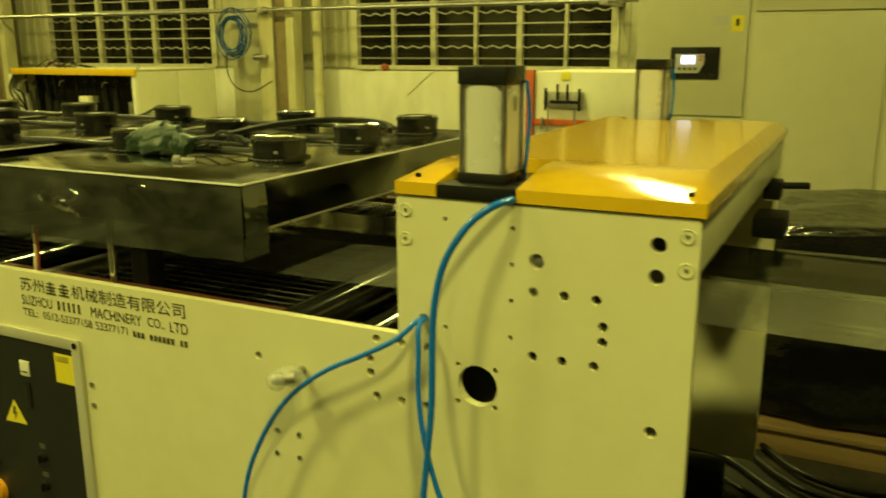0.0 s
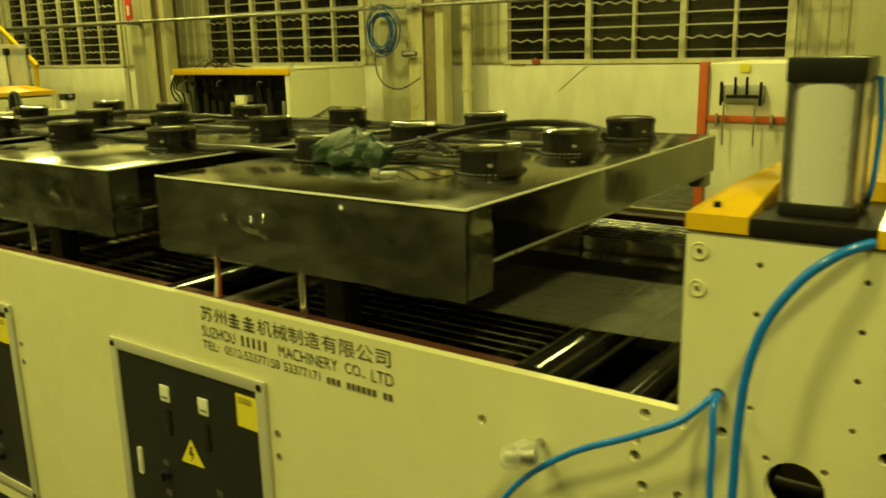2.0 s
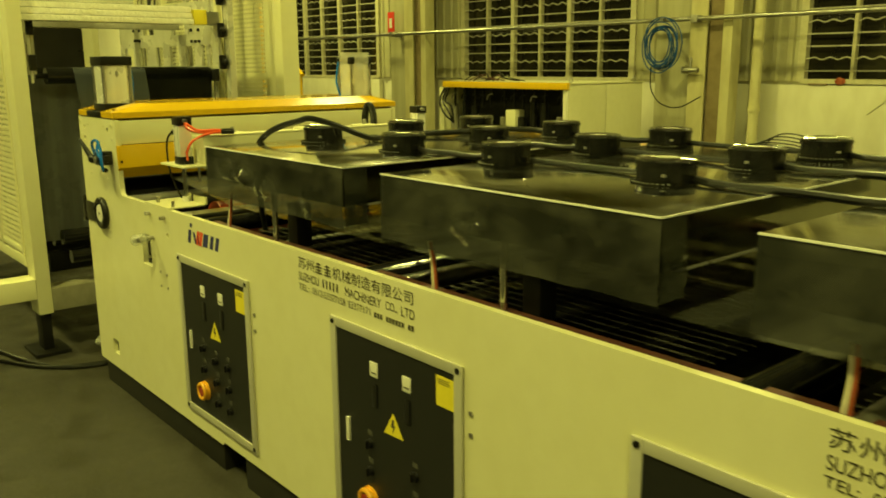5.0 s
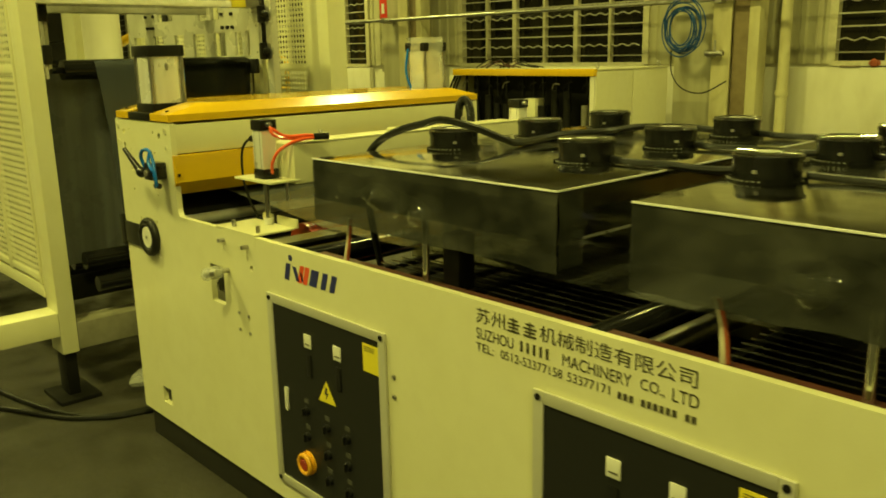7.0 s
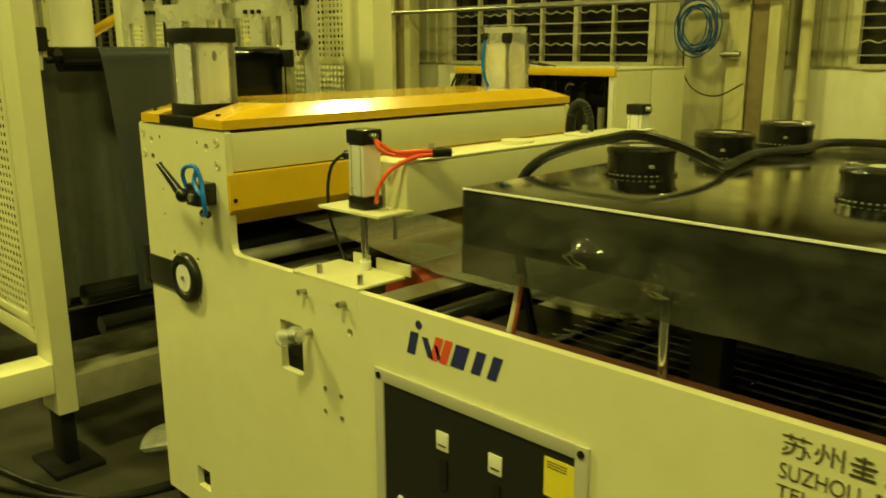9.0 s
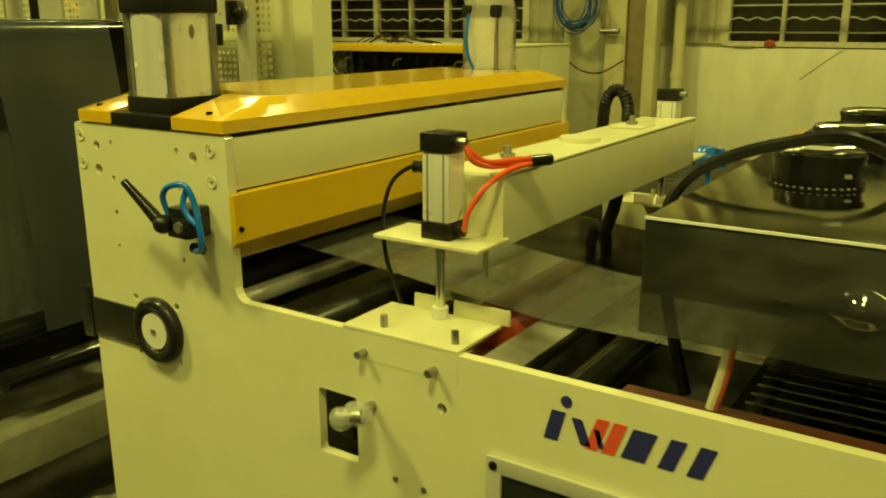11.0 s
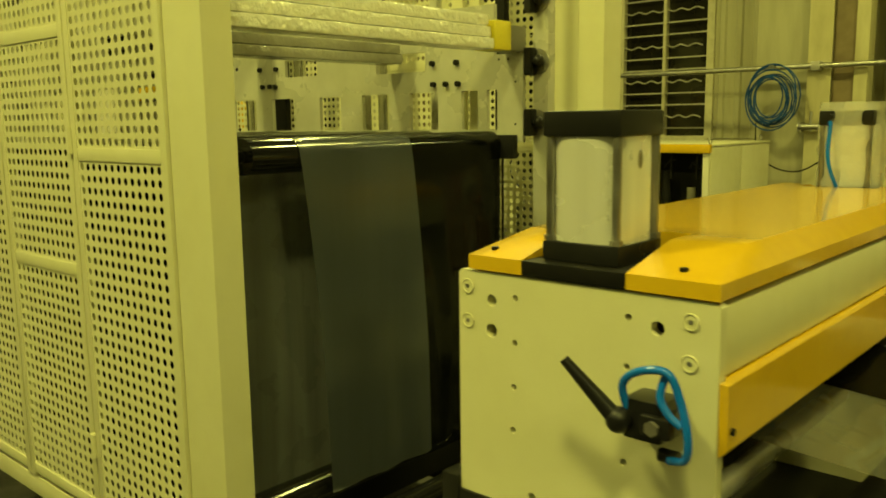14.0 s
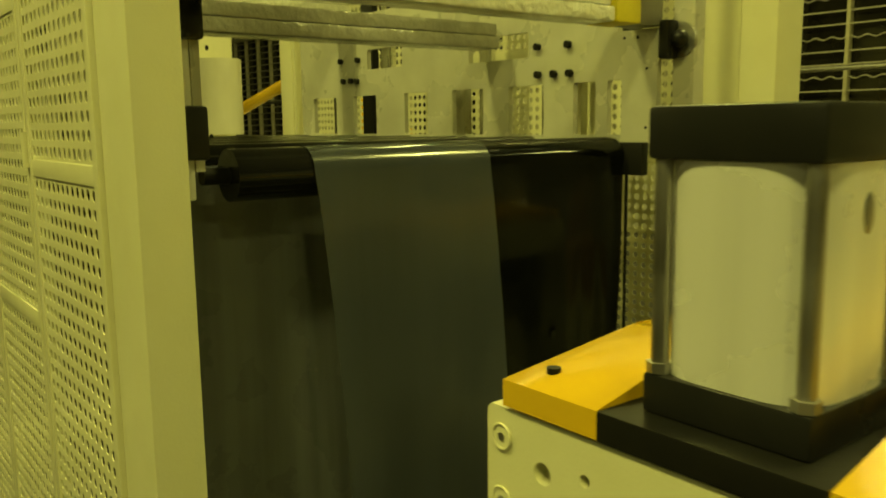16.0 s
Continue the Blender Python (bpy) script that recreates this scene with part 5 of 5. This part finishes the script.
part("top_rail", box(NB(), (-9.27, 3.06, 2.78), (-6.838, 3.16, 2.9), 0.003), IVORY, tower)
for x0, x1 in ((PX + 0.006, GX - 0.004), (-9.13, -9.01)):
    part("base_beam", box(NB(), (x0, 1.457, 0.25), (x1, 3.06, 0.385), 0.005), RUSTGREY, tower)
    part("outrigger", box(NB(), (x0, 0.55, 0.335), (x1, GY + 0.004, 0.455), 0.005), IVORY, tower)
part("back_skirt", box(NB(), (-9.2, 3.03, 0.05), (-6.9, 3.05, 0.40)), BLACKPAINT, tower)

# side plates that carry the rollers
LOW = [(-8.284, -8.113), (-7.994, -7.845), (-7.675, -7.545), (-7.418, -7.271), (-7.159, -7.018), (-6.908, -6.832), (-6.792, -6.747)]
HIGHCUT = [(-7.335, -7.078, 1.853, 1.922), (-7.896, -7.684, 1.866, 1.935)]


def side_plate(y, front, top):
    """An upright plate along the tower with two rows of cut-outs."""
    c = part("side_plate", prism(NB(), [(-8.38, 1.60), (front, 1.60), (front, top), (-6.76, top), (-6.76, 2.06), (-7.05, 2.06), (-8.38, 2.06)], "y", y, y + 0.016), PLATEGREY, tower, "grey painted side plate with cut-outs")
    t = NB()
    for a, b in LOW:
        box(t, (a, y - 0.05, 1.642), (b, y + 0.05, 1.777), 0.005)
    for a, b, z0, z1 in HIGHCUT:
        box(t, (a, y - 0.05, z0), (b, y + 0.05, z1), 0.008)
    cut(c, t)
    for x, z in ((-7.038, 1.878), (-6.924, 1.876), (-7.035, 1.804), (-6.975, 1.803), (-6.918, 1.802), (-8.066, 1.905), (-7.95, 1.903), (-8.05, 1.832), (-8.0, 1.832), (-7.96, 1.830)):
        part("bolt", cyl(NB(), (x, y - 0.014, z), (x, y, z), 0.010, 10), BLACKPAINT, c)
    for x, z in ((-6.70, 1.875), (-6.74, 1.876), (-6.67, 1.80), (-6.67, 1.66)):
        part("pin_hole", cyl(NB(), (x, y - 0.001, z), (x, y + 0.002, z), 0.004, 8), BLACKPAINT, c)
    return c


side_plate(2.630, -6.640, 1.893)
side_plate(1.535, -6.74, 2.05)
part("edge_strip", box(NB(), (-6.752, 1.518, 1.552), (-6.740, 1.533, 2.62), 0.003), WHITE, tower, "pale upright edge strip")
part("stand_post", box(NB(), (-6.62, 2.66, 0.40), (-6.56, 2.70, 2.75), 0.004), PLATEGREY, tower)
for kx, ky in ((-6.605, 2.634), (-6.716, 1.530)):
    for z in (1.665, 1.862, 2.06):
        k = part("clamp_block", box(NB(), (kx - 0.022, ky - 0.02, z - 0.045), (kx + 0.006, ky + 0.02, z + 0.045), 0.007), PLASTIC, tower, "black clamp block")
        if ky < 2:
            continue
        part("star_knob", ball(cyl(NB(), (kx + 0.006, ky, z), (kx + 0.022, ky, z), 0.012, 12), (kx + 0.026, ky, z), 0.022, (0.7, 1, 1)), PLASTIC, k, "black star knob")
        part("knob_disc", cyl(NB(), (kx + 0.008, ky + 0.022, z), (kx + 0.008, ky + 0.032, z), 0.042, 20), GREYPLATE, k)
RZ = 1.590
for x, z, r in ((-6.76, RZ, 0.047), (-7.05, 1.598, 0.042), (-7.33, 1.600, 0.040), (-7.62, 1.600, 0.040), (-7.95, 1.600, 0.040), (-8.3, 1.600, 0.040)):
    o = part("guide_roller", cyl(NB(), (x, 1.600, z), (x, 2.605, z), r, 32), ROLLERBLACK, tower, "glossy black guide roller")
    part("shaft", cyl(NB(), (x, 1.551, z), (x, 2.630, z), 0.015, 14), BLACKPAINT, o)
part("roller_bearing", box(NB(), (-6.80, 2.606, 1.545), (-6.66, 2.63, 1.625), 0.004), PLASTIC, tower)
for x, z, r in ((-6.765, 0.640, 0.045), (-6.62, 0.545, 0.038), (-6.95, 0.60, 0.042), (-7.25, 0.60, 0.042), (-7.7, 0.60, 0.042), (-7.0, 0.82, 0.042)):
    part("guide_roller", cyl(NB(), (x, 1.60, z), (x, 2.62, z), r, 26), ROLLERBLACK, tower, "glossy black guide roller")
part("lower_beam", box(NB(), (-7.0, 1.56, 0.40), (-6.93, 3.0, 0.52), 0.004), BLACKPAINT, tower)
part("lower_beam", box(NB(), (-7.5, 1.56, 0.40), (-7.43, 3.0, 0.52), 0.004), BLACKPAINT, tower)
for x0, x1, y, m in ((-8.20, -8.12, 2.80, BLACKPAINT), (-6.875, -6.83, 2.78, BLACKPAINT), (-7.13, -7.075, 2.84, IVORY), (-7.06, -7.01, 2.86, IVORY), (-7.30, -7.26, 2.90, PLATEGREY), (-7.72, -7.66, 2.88, PLATEGREY)):
    part("inner_upright", box(NB(), (x0, y, 1.62 if x0 == -6.875 else 0.45), (x1, y + 0.03, 2.62), 0.004), m, tower)
for x, y in ((-7.955, 2.76), (-7.62, 2.95), (-8.45, 2.85)):
    part("guide_column", cyl(NB(), (x, y, 0.45), (x, y, 2.62), 0.028, 16), CHROME, tower, "bright round guide column")
part("edge_rod", cyl(NB(), (-6.715, 2.617, 0.6), (-6.715, 2.617, 1.60), 0.004, 8), BLACKPAINT, tower)
for y in (1.92, 2.85):
    part("inner_panel", box(NB(), (-9.2, y + 0.18, 0.45), (-9.18, y + 0.20, 2.6)), IVORY, tower)


def wrapped(name, label, x0, x1, y0, y1, z0, layers, material, step=0.036):
    w = thing(name, (x0, y0, z0), label, "profile", "wrapped profiles")
    for k in range(layers):
        bm = box(NB(), (x0 + 0.006 * (k % 2), y0 + 0.012 * k, z0 + step * k), (x1 - 0.008 * k, y1 - 0.004 * k, z0 + step * (k + 1) - 0.002), 0.006)
        bmesh.ops.subdivide_edges(bm, edges=[e for e in bm.edges if abs(e.verts[0].co.y - e.verts[1].co.y) > 0.3], cuts=70)
        for v in bm.verts:
            v.co += Vector((0.004 * noise.noise(v.co * 30 + Vector((k, 0, 0))), 0, 0.0016 * noise.noise(v.co * 43)))
        part("profile", bm, material, w, "wrinkled clear wrapping")
    return w


wb = wrapped("wrapped_profile", "pale aluminium profiles wrapped in clear plastic lying on the tower", -6.72, -6.632, 1.45, 2.470, 1.895, 3, FOIL)
part("yellow_tape", box(NB(), (-6.722, 2.472, 1.895), (-6.630, 2.555, 1.985), 0.004), LABEL, wb, "yellow taped end")
part("end_plate", box(NB(), (-6.715, 2.557, 1.895), (-6.634, 2.640, 1.975), 0.003), GREYPLATE, wb)
wrapped("wrapped_beam", "second beam in crinkled clear film lying farther back", -7.27, -7.16, 1.62, 2.60, 1.882, 2, CLEARWRAP)
wrapped("wrapped_beam", "second beam in crinkled clear film lying farther back", -8.1, -7.98, 1.62, 2.62, 2.062, 2, FOIL)


# films over the first roller
def hanging(name, y0t, y1t, y0b, y1b, x, rz, z0, material, label, seed, r=0.0485):
    bm = NB()
    nz, ny = 26, 14
    prof = [(x - r + r * math.cos(radians(200 - k * 20)), rz + r * math.sin(radians(200 - k * 20))) for k in range(11)]
    prof += [(x + 0.014 * math.sin(3.1 * i / nz), rz - (rz - z0) * i / nz) for i in range(1, nz + 1)]
    rows = []
    for i, (px, pz) in enumerate(prof):
        f = max(0.0, (rz - pz) / (rz - z0)) ** 0.85
        a, b = y0t + (y0b - y0t) * f, y1t + (y1b - y1t) * f
        rows.append([bm.verts.new((px + f * 0.012 * noise.noise(Vector((j * 0.35, i * 0.06, seed))), a + (b - a) * j / ny, pz)) for j in range(ny + 1)])
    for a, b in zip(rows, rows[1:]):
        for j in range(ny):
            bm.faces.new((a[j], a[j + 1], b[j + 1], b[j]))
    bmesh.ops.solidify(bm, geom=bm.faces[:], thickness=0.0006)
    return solo(name, bm, material, (x, y0t, z0), label, "film")


hanging("dark_film_curtain", 2.166, 2.600, 2.222, 2.545, -6.711, RZ, 0.62, DARKSHEET, "glossy black film hanging over a black roller", 2)
hanging("clear_sheet_curtain", 1.745, 2.168, 1.815, 2.229, -6.709, RZ, 0.63, STRIP, "smoky translucent plastic sheet hanging over a black roller", 5)
hanging("dark_film_curtain", 1.50, 2.598, 1.50, 2.595, -6.905, 1.560, 0.60, BACKFILM, "grey green film hanging down behind the first roller", 7, 0.04)
for wx in (-7.45, -7.8, -8.3, -8.85):
    web("dark_back_web", [(wx, 1.6), (wx - 0.01, 1.2), (wx - 0.02, 0.8), (wx - 0.03, 0.45)], 1.625, 2.62, DARKSHEET, "dark film running down inside the tower", 8 + int(-wx))

# scrap and floor clutter by the tower
sc = thing("scrap_film", (-6.4, 2.3, 0), "crumpled clear film scrap on the floor", "scrap")
bm = NB()
rs = random.Random(12)
for k in range(9):
    ball(bm, (-6.45 + rs.uniform(-0.12, 0.12), 1.75 + k * 0.13, 0.05), 0.10, (1.0, 1.1, 0.5), 9, 6)
for v in bm.verts:
    v.co += Vector((0.04 * noise.noise(v.co * 9), 0.04 * noise.noise(v.co * 9 + Vector((5, 0, 0))), 0.03 * noise.noise(v.co * 11)))
    v.co.z = max(0.002, v.co.z)
part("film_heap", bm, CLEAR, sc)
cable([(-9.0, 0.5, 0.012), (-8.0, 0.9, 0.012), (-7.2, 1.1, 0.012), (-6.4, 1.3, 0.012), (-6.15, 1.6, 0.012), (-6.1, 2.4, 0.012)], 0.014, "black cable lying on the concrete floor", group="floor cables")
cable([(-9.0, 0.3, 0.012), (-7.6, 0.75, 0.012), (-6.6, 1.15, 0.012), (-6.2, 1.5, 0.012), (-6.15, 2.4, 0.012)], 0.012, "black cable lying on the concrete floor", group="floor cables")

# ---- beyond the pull stand: electrical cabinet, pallet, floor cables ----
cab = thing("electrical_cabinet", (-0.5, 5.4, 0), "tall pale grey green electrical cabinet with a lit keypad display", "cabinet")
CY = 5.2
part("body", box(NB(), (-1.33, CY, 0.05), (1.6, CY + 0.6, 2.35), 0.006), CABINET, cab)
part("door", box(NB(), (-1.277, CY - 0.016, 1.265), (-0.692, CY - 0.001, 1.955), 0.004), CABINET, cab)
d2 = part("door", box(NB(), (-0.662, CY - 0.016, 0.085), (0.023, CY - 0.001, 1.825), 0.004), CABINET, cab)
part("door", box(NB(), (0.05, CY - 0.016, 0.085), (0.8, CY - 0.001, 1.86), 0.004), CABINET, cab)
part("top_strip", box(NB(), (-0.657, CY - 0.014, 1.855), (1.55, CY - 0.001, 2.3), 0.004), CABINET, cab)
part("lower_panel", box(NB(), (-1.277, CY - 0.014, 0.085), (-0.692, CY - 0.001, 1.235), 0.004), CABINET, cab)
bz = part("bezel", box(NB(), (-1.117, CY - 0.028, 1.477), (-0.837, CY - 0.016, 1.659), 0.004), PLASTIC, cab, "black instrument bezel")
kp = part("keypad", prism(NB(), [(-1.085, 1.510), (-0.952, 1.510), (-0.922, 1.565), (-0.922, 1.620), (-1.085, 1.620)], "y", CY - 0.036, CY - 0.028), SCREENGREY, bz, "grey keypad")
part("display", box(NB(), (-1.052, CY - 0.039, 1.563), (-0.972, CY - 0.036, 1.610)), SCREEN, bz, "small lit white display")
for k in range(4):
    part("key", box(NB(), (-1.067 + 0.03 * k, CY - 0.040, 1.527), (-1.049 + 0.03 * k, CY - 0.036, 1.543), 0.002), INK, bz)
for k in range(2):
    part("key", cyl(NB(), (-0.941, CY - 0.040, 1.587 + 0.02 * k), (-0.941, CY - 0.036, 1.587 + 0.02 * k), 0.007, 10), REDBUTTON, bz)
part("rating_plate", box(NB(), (-0.892, CY - 0.0185, 1.780), (-0.802, CY - 0.0165, 1.833)), SCREENGREY, cab)
part("warning_label", box(NB(), (-0.785, CY - 0.0185, 1.745), (-0.717, CY - 0.0165, 1.833)), LABEL, cab, "yellow warning label")
part("warning_mark", box(NB(), (-0.762, CY - 0.0195, 1.775), (-0.742, CY - 0.0186, 1.815)), INK, cab)
for z in (0.5, 1.75):
    part("hinge", cyl(NB(), (0.005, CY - 0.022, z), (0.005, CY - 0.022, z + 0.06), 0.009, 10), CABINET, cab)

pal = thing("wooden_pallet", (0.5, 4.1, 0), "worn wooden pallet on the concrete floor", "pallet")
for k in range(7):
    part("plank", box(NB(), (-0.50, 3.50 + 0.2 * k, 0.105), (1.9, 3.62 + 0.2 * k, 0.125), 0.003), WOOD, pal)
for y in (3.52, 4.1, 4.72):
    part("bearer", box(NB(), (-0.50, y, 0.0), (1.9, y + 0.09, 0.105), 0.004), WOOD, pal)
bag = thing("black_bag_stack", (0.6, 4.2, 0.125), "stack wrapped in crumpled glossy black plastic on the pallet", "bag")
bm = box(NB(), (-0.42, 3.56, 0.125), (1.8, 4.75, 0.95), 0.08)
bmesh.ops.subdivide_edges(bm, edges=bm.edges[:], cuts=14, use_grid_fill=True)
for v in bm.verts:
    k = 0.035 * noise.noise(v.co * 5.0) + 0.02 * noise.noise(v.co * 13)
    v.co += Vector((k, k * 1.2, k * 0.6 if v.co.z > 0.2 else 0.0))
    v.co.z = max(v.co.z, 0.126)
part("wrap", bm, BAG, bag)
for k in range(6):
    yy = 3.0 + 0.12 * k
    cable([(-0.75, yy, 0.012), (-0.45, yy - 0.15 + 0.05 * k, 0.02), (-0.1, yy - 0.3, 0.03), (0.4, yy - 0.25, 0.012), (1.6, yy - 0.4 + 0.1 * k, 0.012)], 0.012, "black cable lying on the concrete floor", group="floor cables")
ob = thing("web_guide", (-0.3, 3.3, 0.0), "black web guide bracket at the machine's outlet", "bracket")
part("arm", cyl(NB(), (-0.33, 3.0, 1.20), (-0.20, 3.05, 1.20), 0.012, 12), BLACKPAINT, ob)
part("clamp", box(NB(), (-0.335, 2.95, 1.16), (-0.28, 3.05, 1.22), 0.006), BLACKPAINT, ob)
part("bracket", box(NB(), (-0.335, 2.7, 1.08), (-0.24, 2.85, 1.15), 0.01), BLACKPAINT, ob)
tb = thing("outlet_table", (1.0, 2.4, 0), "steel outlet table with a bright edge bar", "table")
part("edge_bar", cyl(NB(), (-0.25, 2.60, 1.068), (2.5, 2.60, 1.068), 0.008, 10), CHROME, tb)
part("rear_rail", box(NB(), (-0.25, 2.59, 0.95), (2.5, 2.64, 1.059), 0.004), STEEL, tb)
for x in (1.2, 2.4):
    part("leg", box(NB(), (x, 2.585, 0), (x + 0.06, 2.645, 0.95), 0.004), STEEL, tb)

# ---- machines along the far wall ----
bw = thing("winding_machine", (-9.5, 8.6, 0), "pale machine with yellow front rail, dark works and end doors", "machine")
part("top_rail", box(NB(), (-10.66, 7.92, 1.335), (-8.345, 7.98, 1.42), 0.01), YELLOW, bw, "yellow front rail")
part("top_sheet", box(NB(), (-10.66, 7.98, 1.40), (-8.345, 9.44, 1.418), 0.004), IVORY, bw)
part("back_plate", box(NB(), (-10.66, 8.32, 0.3), (-8.42, 8.36, 1.40)), BLACKPAINT, bw)
part("base", box(NB(), (-10.66, 7.95, 0.0), (-8.42, 8.32, 0.72), 0.01), PLASTIC, bw)
part("rear_body", box(NB(), (-10.66, 8.36, 0.0), (-8.42, 9.42, 1.40), 0.006), IVORY, bw)
part("end_wall", box(NB(), (-8.42, 7.94, 0.03), (-8.36, 9.43, 1.40), 0.004), WALLWHITE, bw)
part("end_door", box(NB(), (-8.36, 7.965, 0.06), (-8.345, 8.665, 1.385), 0.004), IVORY, bw, "ivory end door")
part("end_door", box(NB(), (-8.36, 8.685, 0.06), (-8.345, 9.415, 1.385), 0.004), IVORY, bw, "ivory end door")
for y in (8.05, 9.30):
    part("lifting_eye", ring(NB(), (-8.40, y, 1.452), (1, 0, 0), 0.030, 0.008, 16, 5), STEEL, bw)
rb = random.Random(5)
for k in range(11):
    x = -10.58 + k * 0.195 + rb.uniform(-0.05, 0.05)
    part("spindle", cyl(NB(), (x, 8.08, 0.72), (x, 8.08, 0.92 + rb.uniform(0, 0.25)), 0.035 + rb.uniform(0, 0.02), 10), RUBBER if k % 5 else RUSTGREY, bw)
    part("hanger", box(NB(), (x + 0.07, 8.0, 1.08), (x + 0.09, 8.03, 1.40)), BLACKPAINT, bw)
    part("crank", tube(NB(), [(x, 8.02, 1.18), (x + 0.05, 8.0, 1.24), (x + 0.13, 8.0, 1.22 + rb.uniform(-0.05, 0.05))], 0.010, 6), BLACKPAINT if k % 4 else RUSTGREY, bw)
part("drive_block", box(NB(), (-9.46, 7.99, 0.72), (-9.28, 8.16, 1.06), 0.01), IVORY, bw)
part("end_leg", box(NB(), (-10.76, 7.95, 0), (-10.66, 8.4, 1.33), 0.006), IVORY, bw)
for k in range(9):
    a = rb.uniform(-10.5, -9.9)
    part("wire_tangle", tube(NB(), [(a, 8.2, 1.425), (a + 0.2, 8.25, 1.50 + rb.uniform(0, 0.05)), (a + 0.42, 8.1, 1.47), (a + 0.6, 8.2, 1.43)], 0.007, 5), RUBBER if k % 3 else REDLIP, bw)
for k in range(3):
    part("drop_cable", tube(NB(), [(-10.62 + 0.05 * k, 7.93, 1.33), (-10.68 + 0.06 * k, 7.89, 1.15), (-10.58 + 0.08 * k, 7.88, 0.98 + 0.05 * k), (-10.45, 7.95, 0.85)], 0.014, 6), RUBBER, bw)
rd = thing("red_framed_machine", (-2.378, 8.5, 0.000), "white boxed machine with red orange corner frame", "machine")
part("body", box(NB(), (-3.008, 7.92, 0.050), (-1.858, 9.3, 1.440), 0.006), WALLWHITE, rd)
for x0, x1 in ((-3.058, -2.978), (-1.938, -1.853)):
    part("corner_post", box(NB(), (x0, 7.88, 0.0), (x1, 7.96, 1.455), 0.004), ORANGEFRAME, rd, "red orange corner post")
part("cross_rail", box(NB(), (-2.978, 7.89, 0.925), (-1.938, 7.93, 0.985), 0.004), ORANGEFRAME, rd)
part("top_edge", box(NB(), (-1.868, 7.95, 1.425), (-1.818, 9.3, 1.465), 0.004), ORANGEFRAME, rd)
part("label", box(NB(), (-2.708, 7.912, 1.365), (-2.618, 7.919, 1.435)), LABEL, rd)
sl = part("feed_slot", box(NB(), (-2.838, 7.86, 1.105), (-2.478, 7.919, 1.255), 0.01), STEEL, rd, "steel feed slot with clamps")
part("slot_mouth", box(NB(), (-2.798, 7.852, 1.140), (-2.518, 7.859, 1.170)), BLACKPAINT, sl)
for x in (-2.72, -2.62):
    part("clamp_screw", cyl(NB(), (x, 7.85, 1.175), (x, 7.85, 1.325), 0.012, 8), BLACKPAINT, sl)
for x in (-2.84, -2.50):
    part("slot_arm", box(NB(), (x - 0.012, 7.84, 1.075), (x + 0.012, 7.858, 1.285), 0.003), BLACKPAINT, sl)
for x in (-2.81, -2.54):
    part("pull_rod", cyl(NB(), (x, 7.85, 0.725), (x, 7.85, 1.105), 0.009, 8), STEEL, sl)
for x in (-2.88, -2.40, -2.08):
    part("toggle", box(NB(), (x - 0.012, 7.86, 0.885), (x + 0.012, 7.889, 1.005), 0.004), STEEL, rd)
dk = part("vent", box(NB(), (-1.856, 8.2, 0.925), (-1.850, 8.7, 1.325)), BLACKPAINT, rd)

# small things on the sill of the low wall
rag = ball(NB(), (-6.50, 11.02, 1.40), 0.05, (1.5, 0.8, 0.9), 20, 12)
for v in rag.verts:
    v.co += Vector((0.03 * noise.noise(v.co * 21), 0.02 * noise.noise(v.co * 25), 0.02 * noise.noise(v.co * 31)))
    v.co.z = max(v.co.z, 1.353)
solo("red_rag", rag, STRIPERED, (-6.50, 11.02, 1.352), "crumpled faded red rag on top of the low wall", "rag")
solo("wooden_batten", box(NB(), (-6.90, 11.0, 1.352), (-6.66, 11.05, 1.375), 0.004), RUST, (-6.78, 11.02, 1.352), "short dark batten lying on the low wall", "batten")
cable([(-5.66, 11.015, 1.352), (-5.75, 11.012, 1.30), (-5.95, 11.012, 1.14), (-6.12, 11.012, 1.00)], 0.005, "thin faded cord hanging slantwise on the white wall", CABINET, name="slack_cord", group="", category="cord")

# yellow framed machine and pale machine far off behind the tower
yf = thing("yellow_step_frame", (-18.0, 9.0, 0), "orange yellow tubular step frame far off in the hall", "frame")
for a, b in (((-18.9, 9.6, 0), (-18.9, 9.6, 3.0)), ((-18.9, 9.6, 2.5), (-17.2, 9.6, 1.45)), ((-17.3, 9.6, 0), (-17.3, 9.6, 1.5)), ((-18.9, 9.6, 1.2), (-17.3, 9.6, 0.95)), ((-18.2, 9.6, 2.0), (-18.2, 9.6, 0.2))):
    part("tube", cyl(NB(), a, b, 0.045, 10), YELLOW, yf)
pm = thing("pale_machine", (-13.5, 4.5, 0), "tall pale machine body far off behind the tower", "machine")
part("body", box(NB(), (-14.6, 3.6, 0), (-12.9, 5.2, 1.35), 0.01), IVORY, pm)
part("column", box(NB(), (-13.6, 4.0, 1.35), (-13.2, 4.5, 3.4), 0.02), IVORY, pm)
part("head", cyl(NB(), (-13.0, 4.25, 1.6), (-13.0, 4.25, 2.3), 0.22, 18), WALLWHITE, pm)
part("arm", cyl(NB(), (-13.9, 4.2, 1.5), (-12.8, 4.9, 2.1), 0.06, 10), YELLOW, pm)
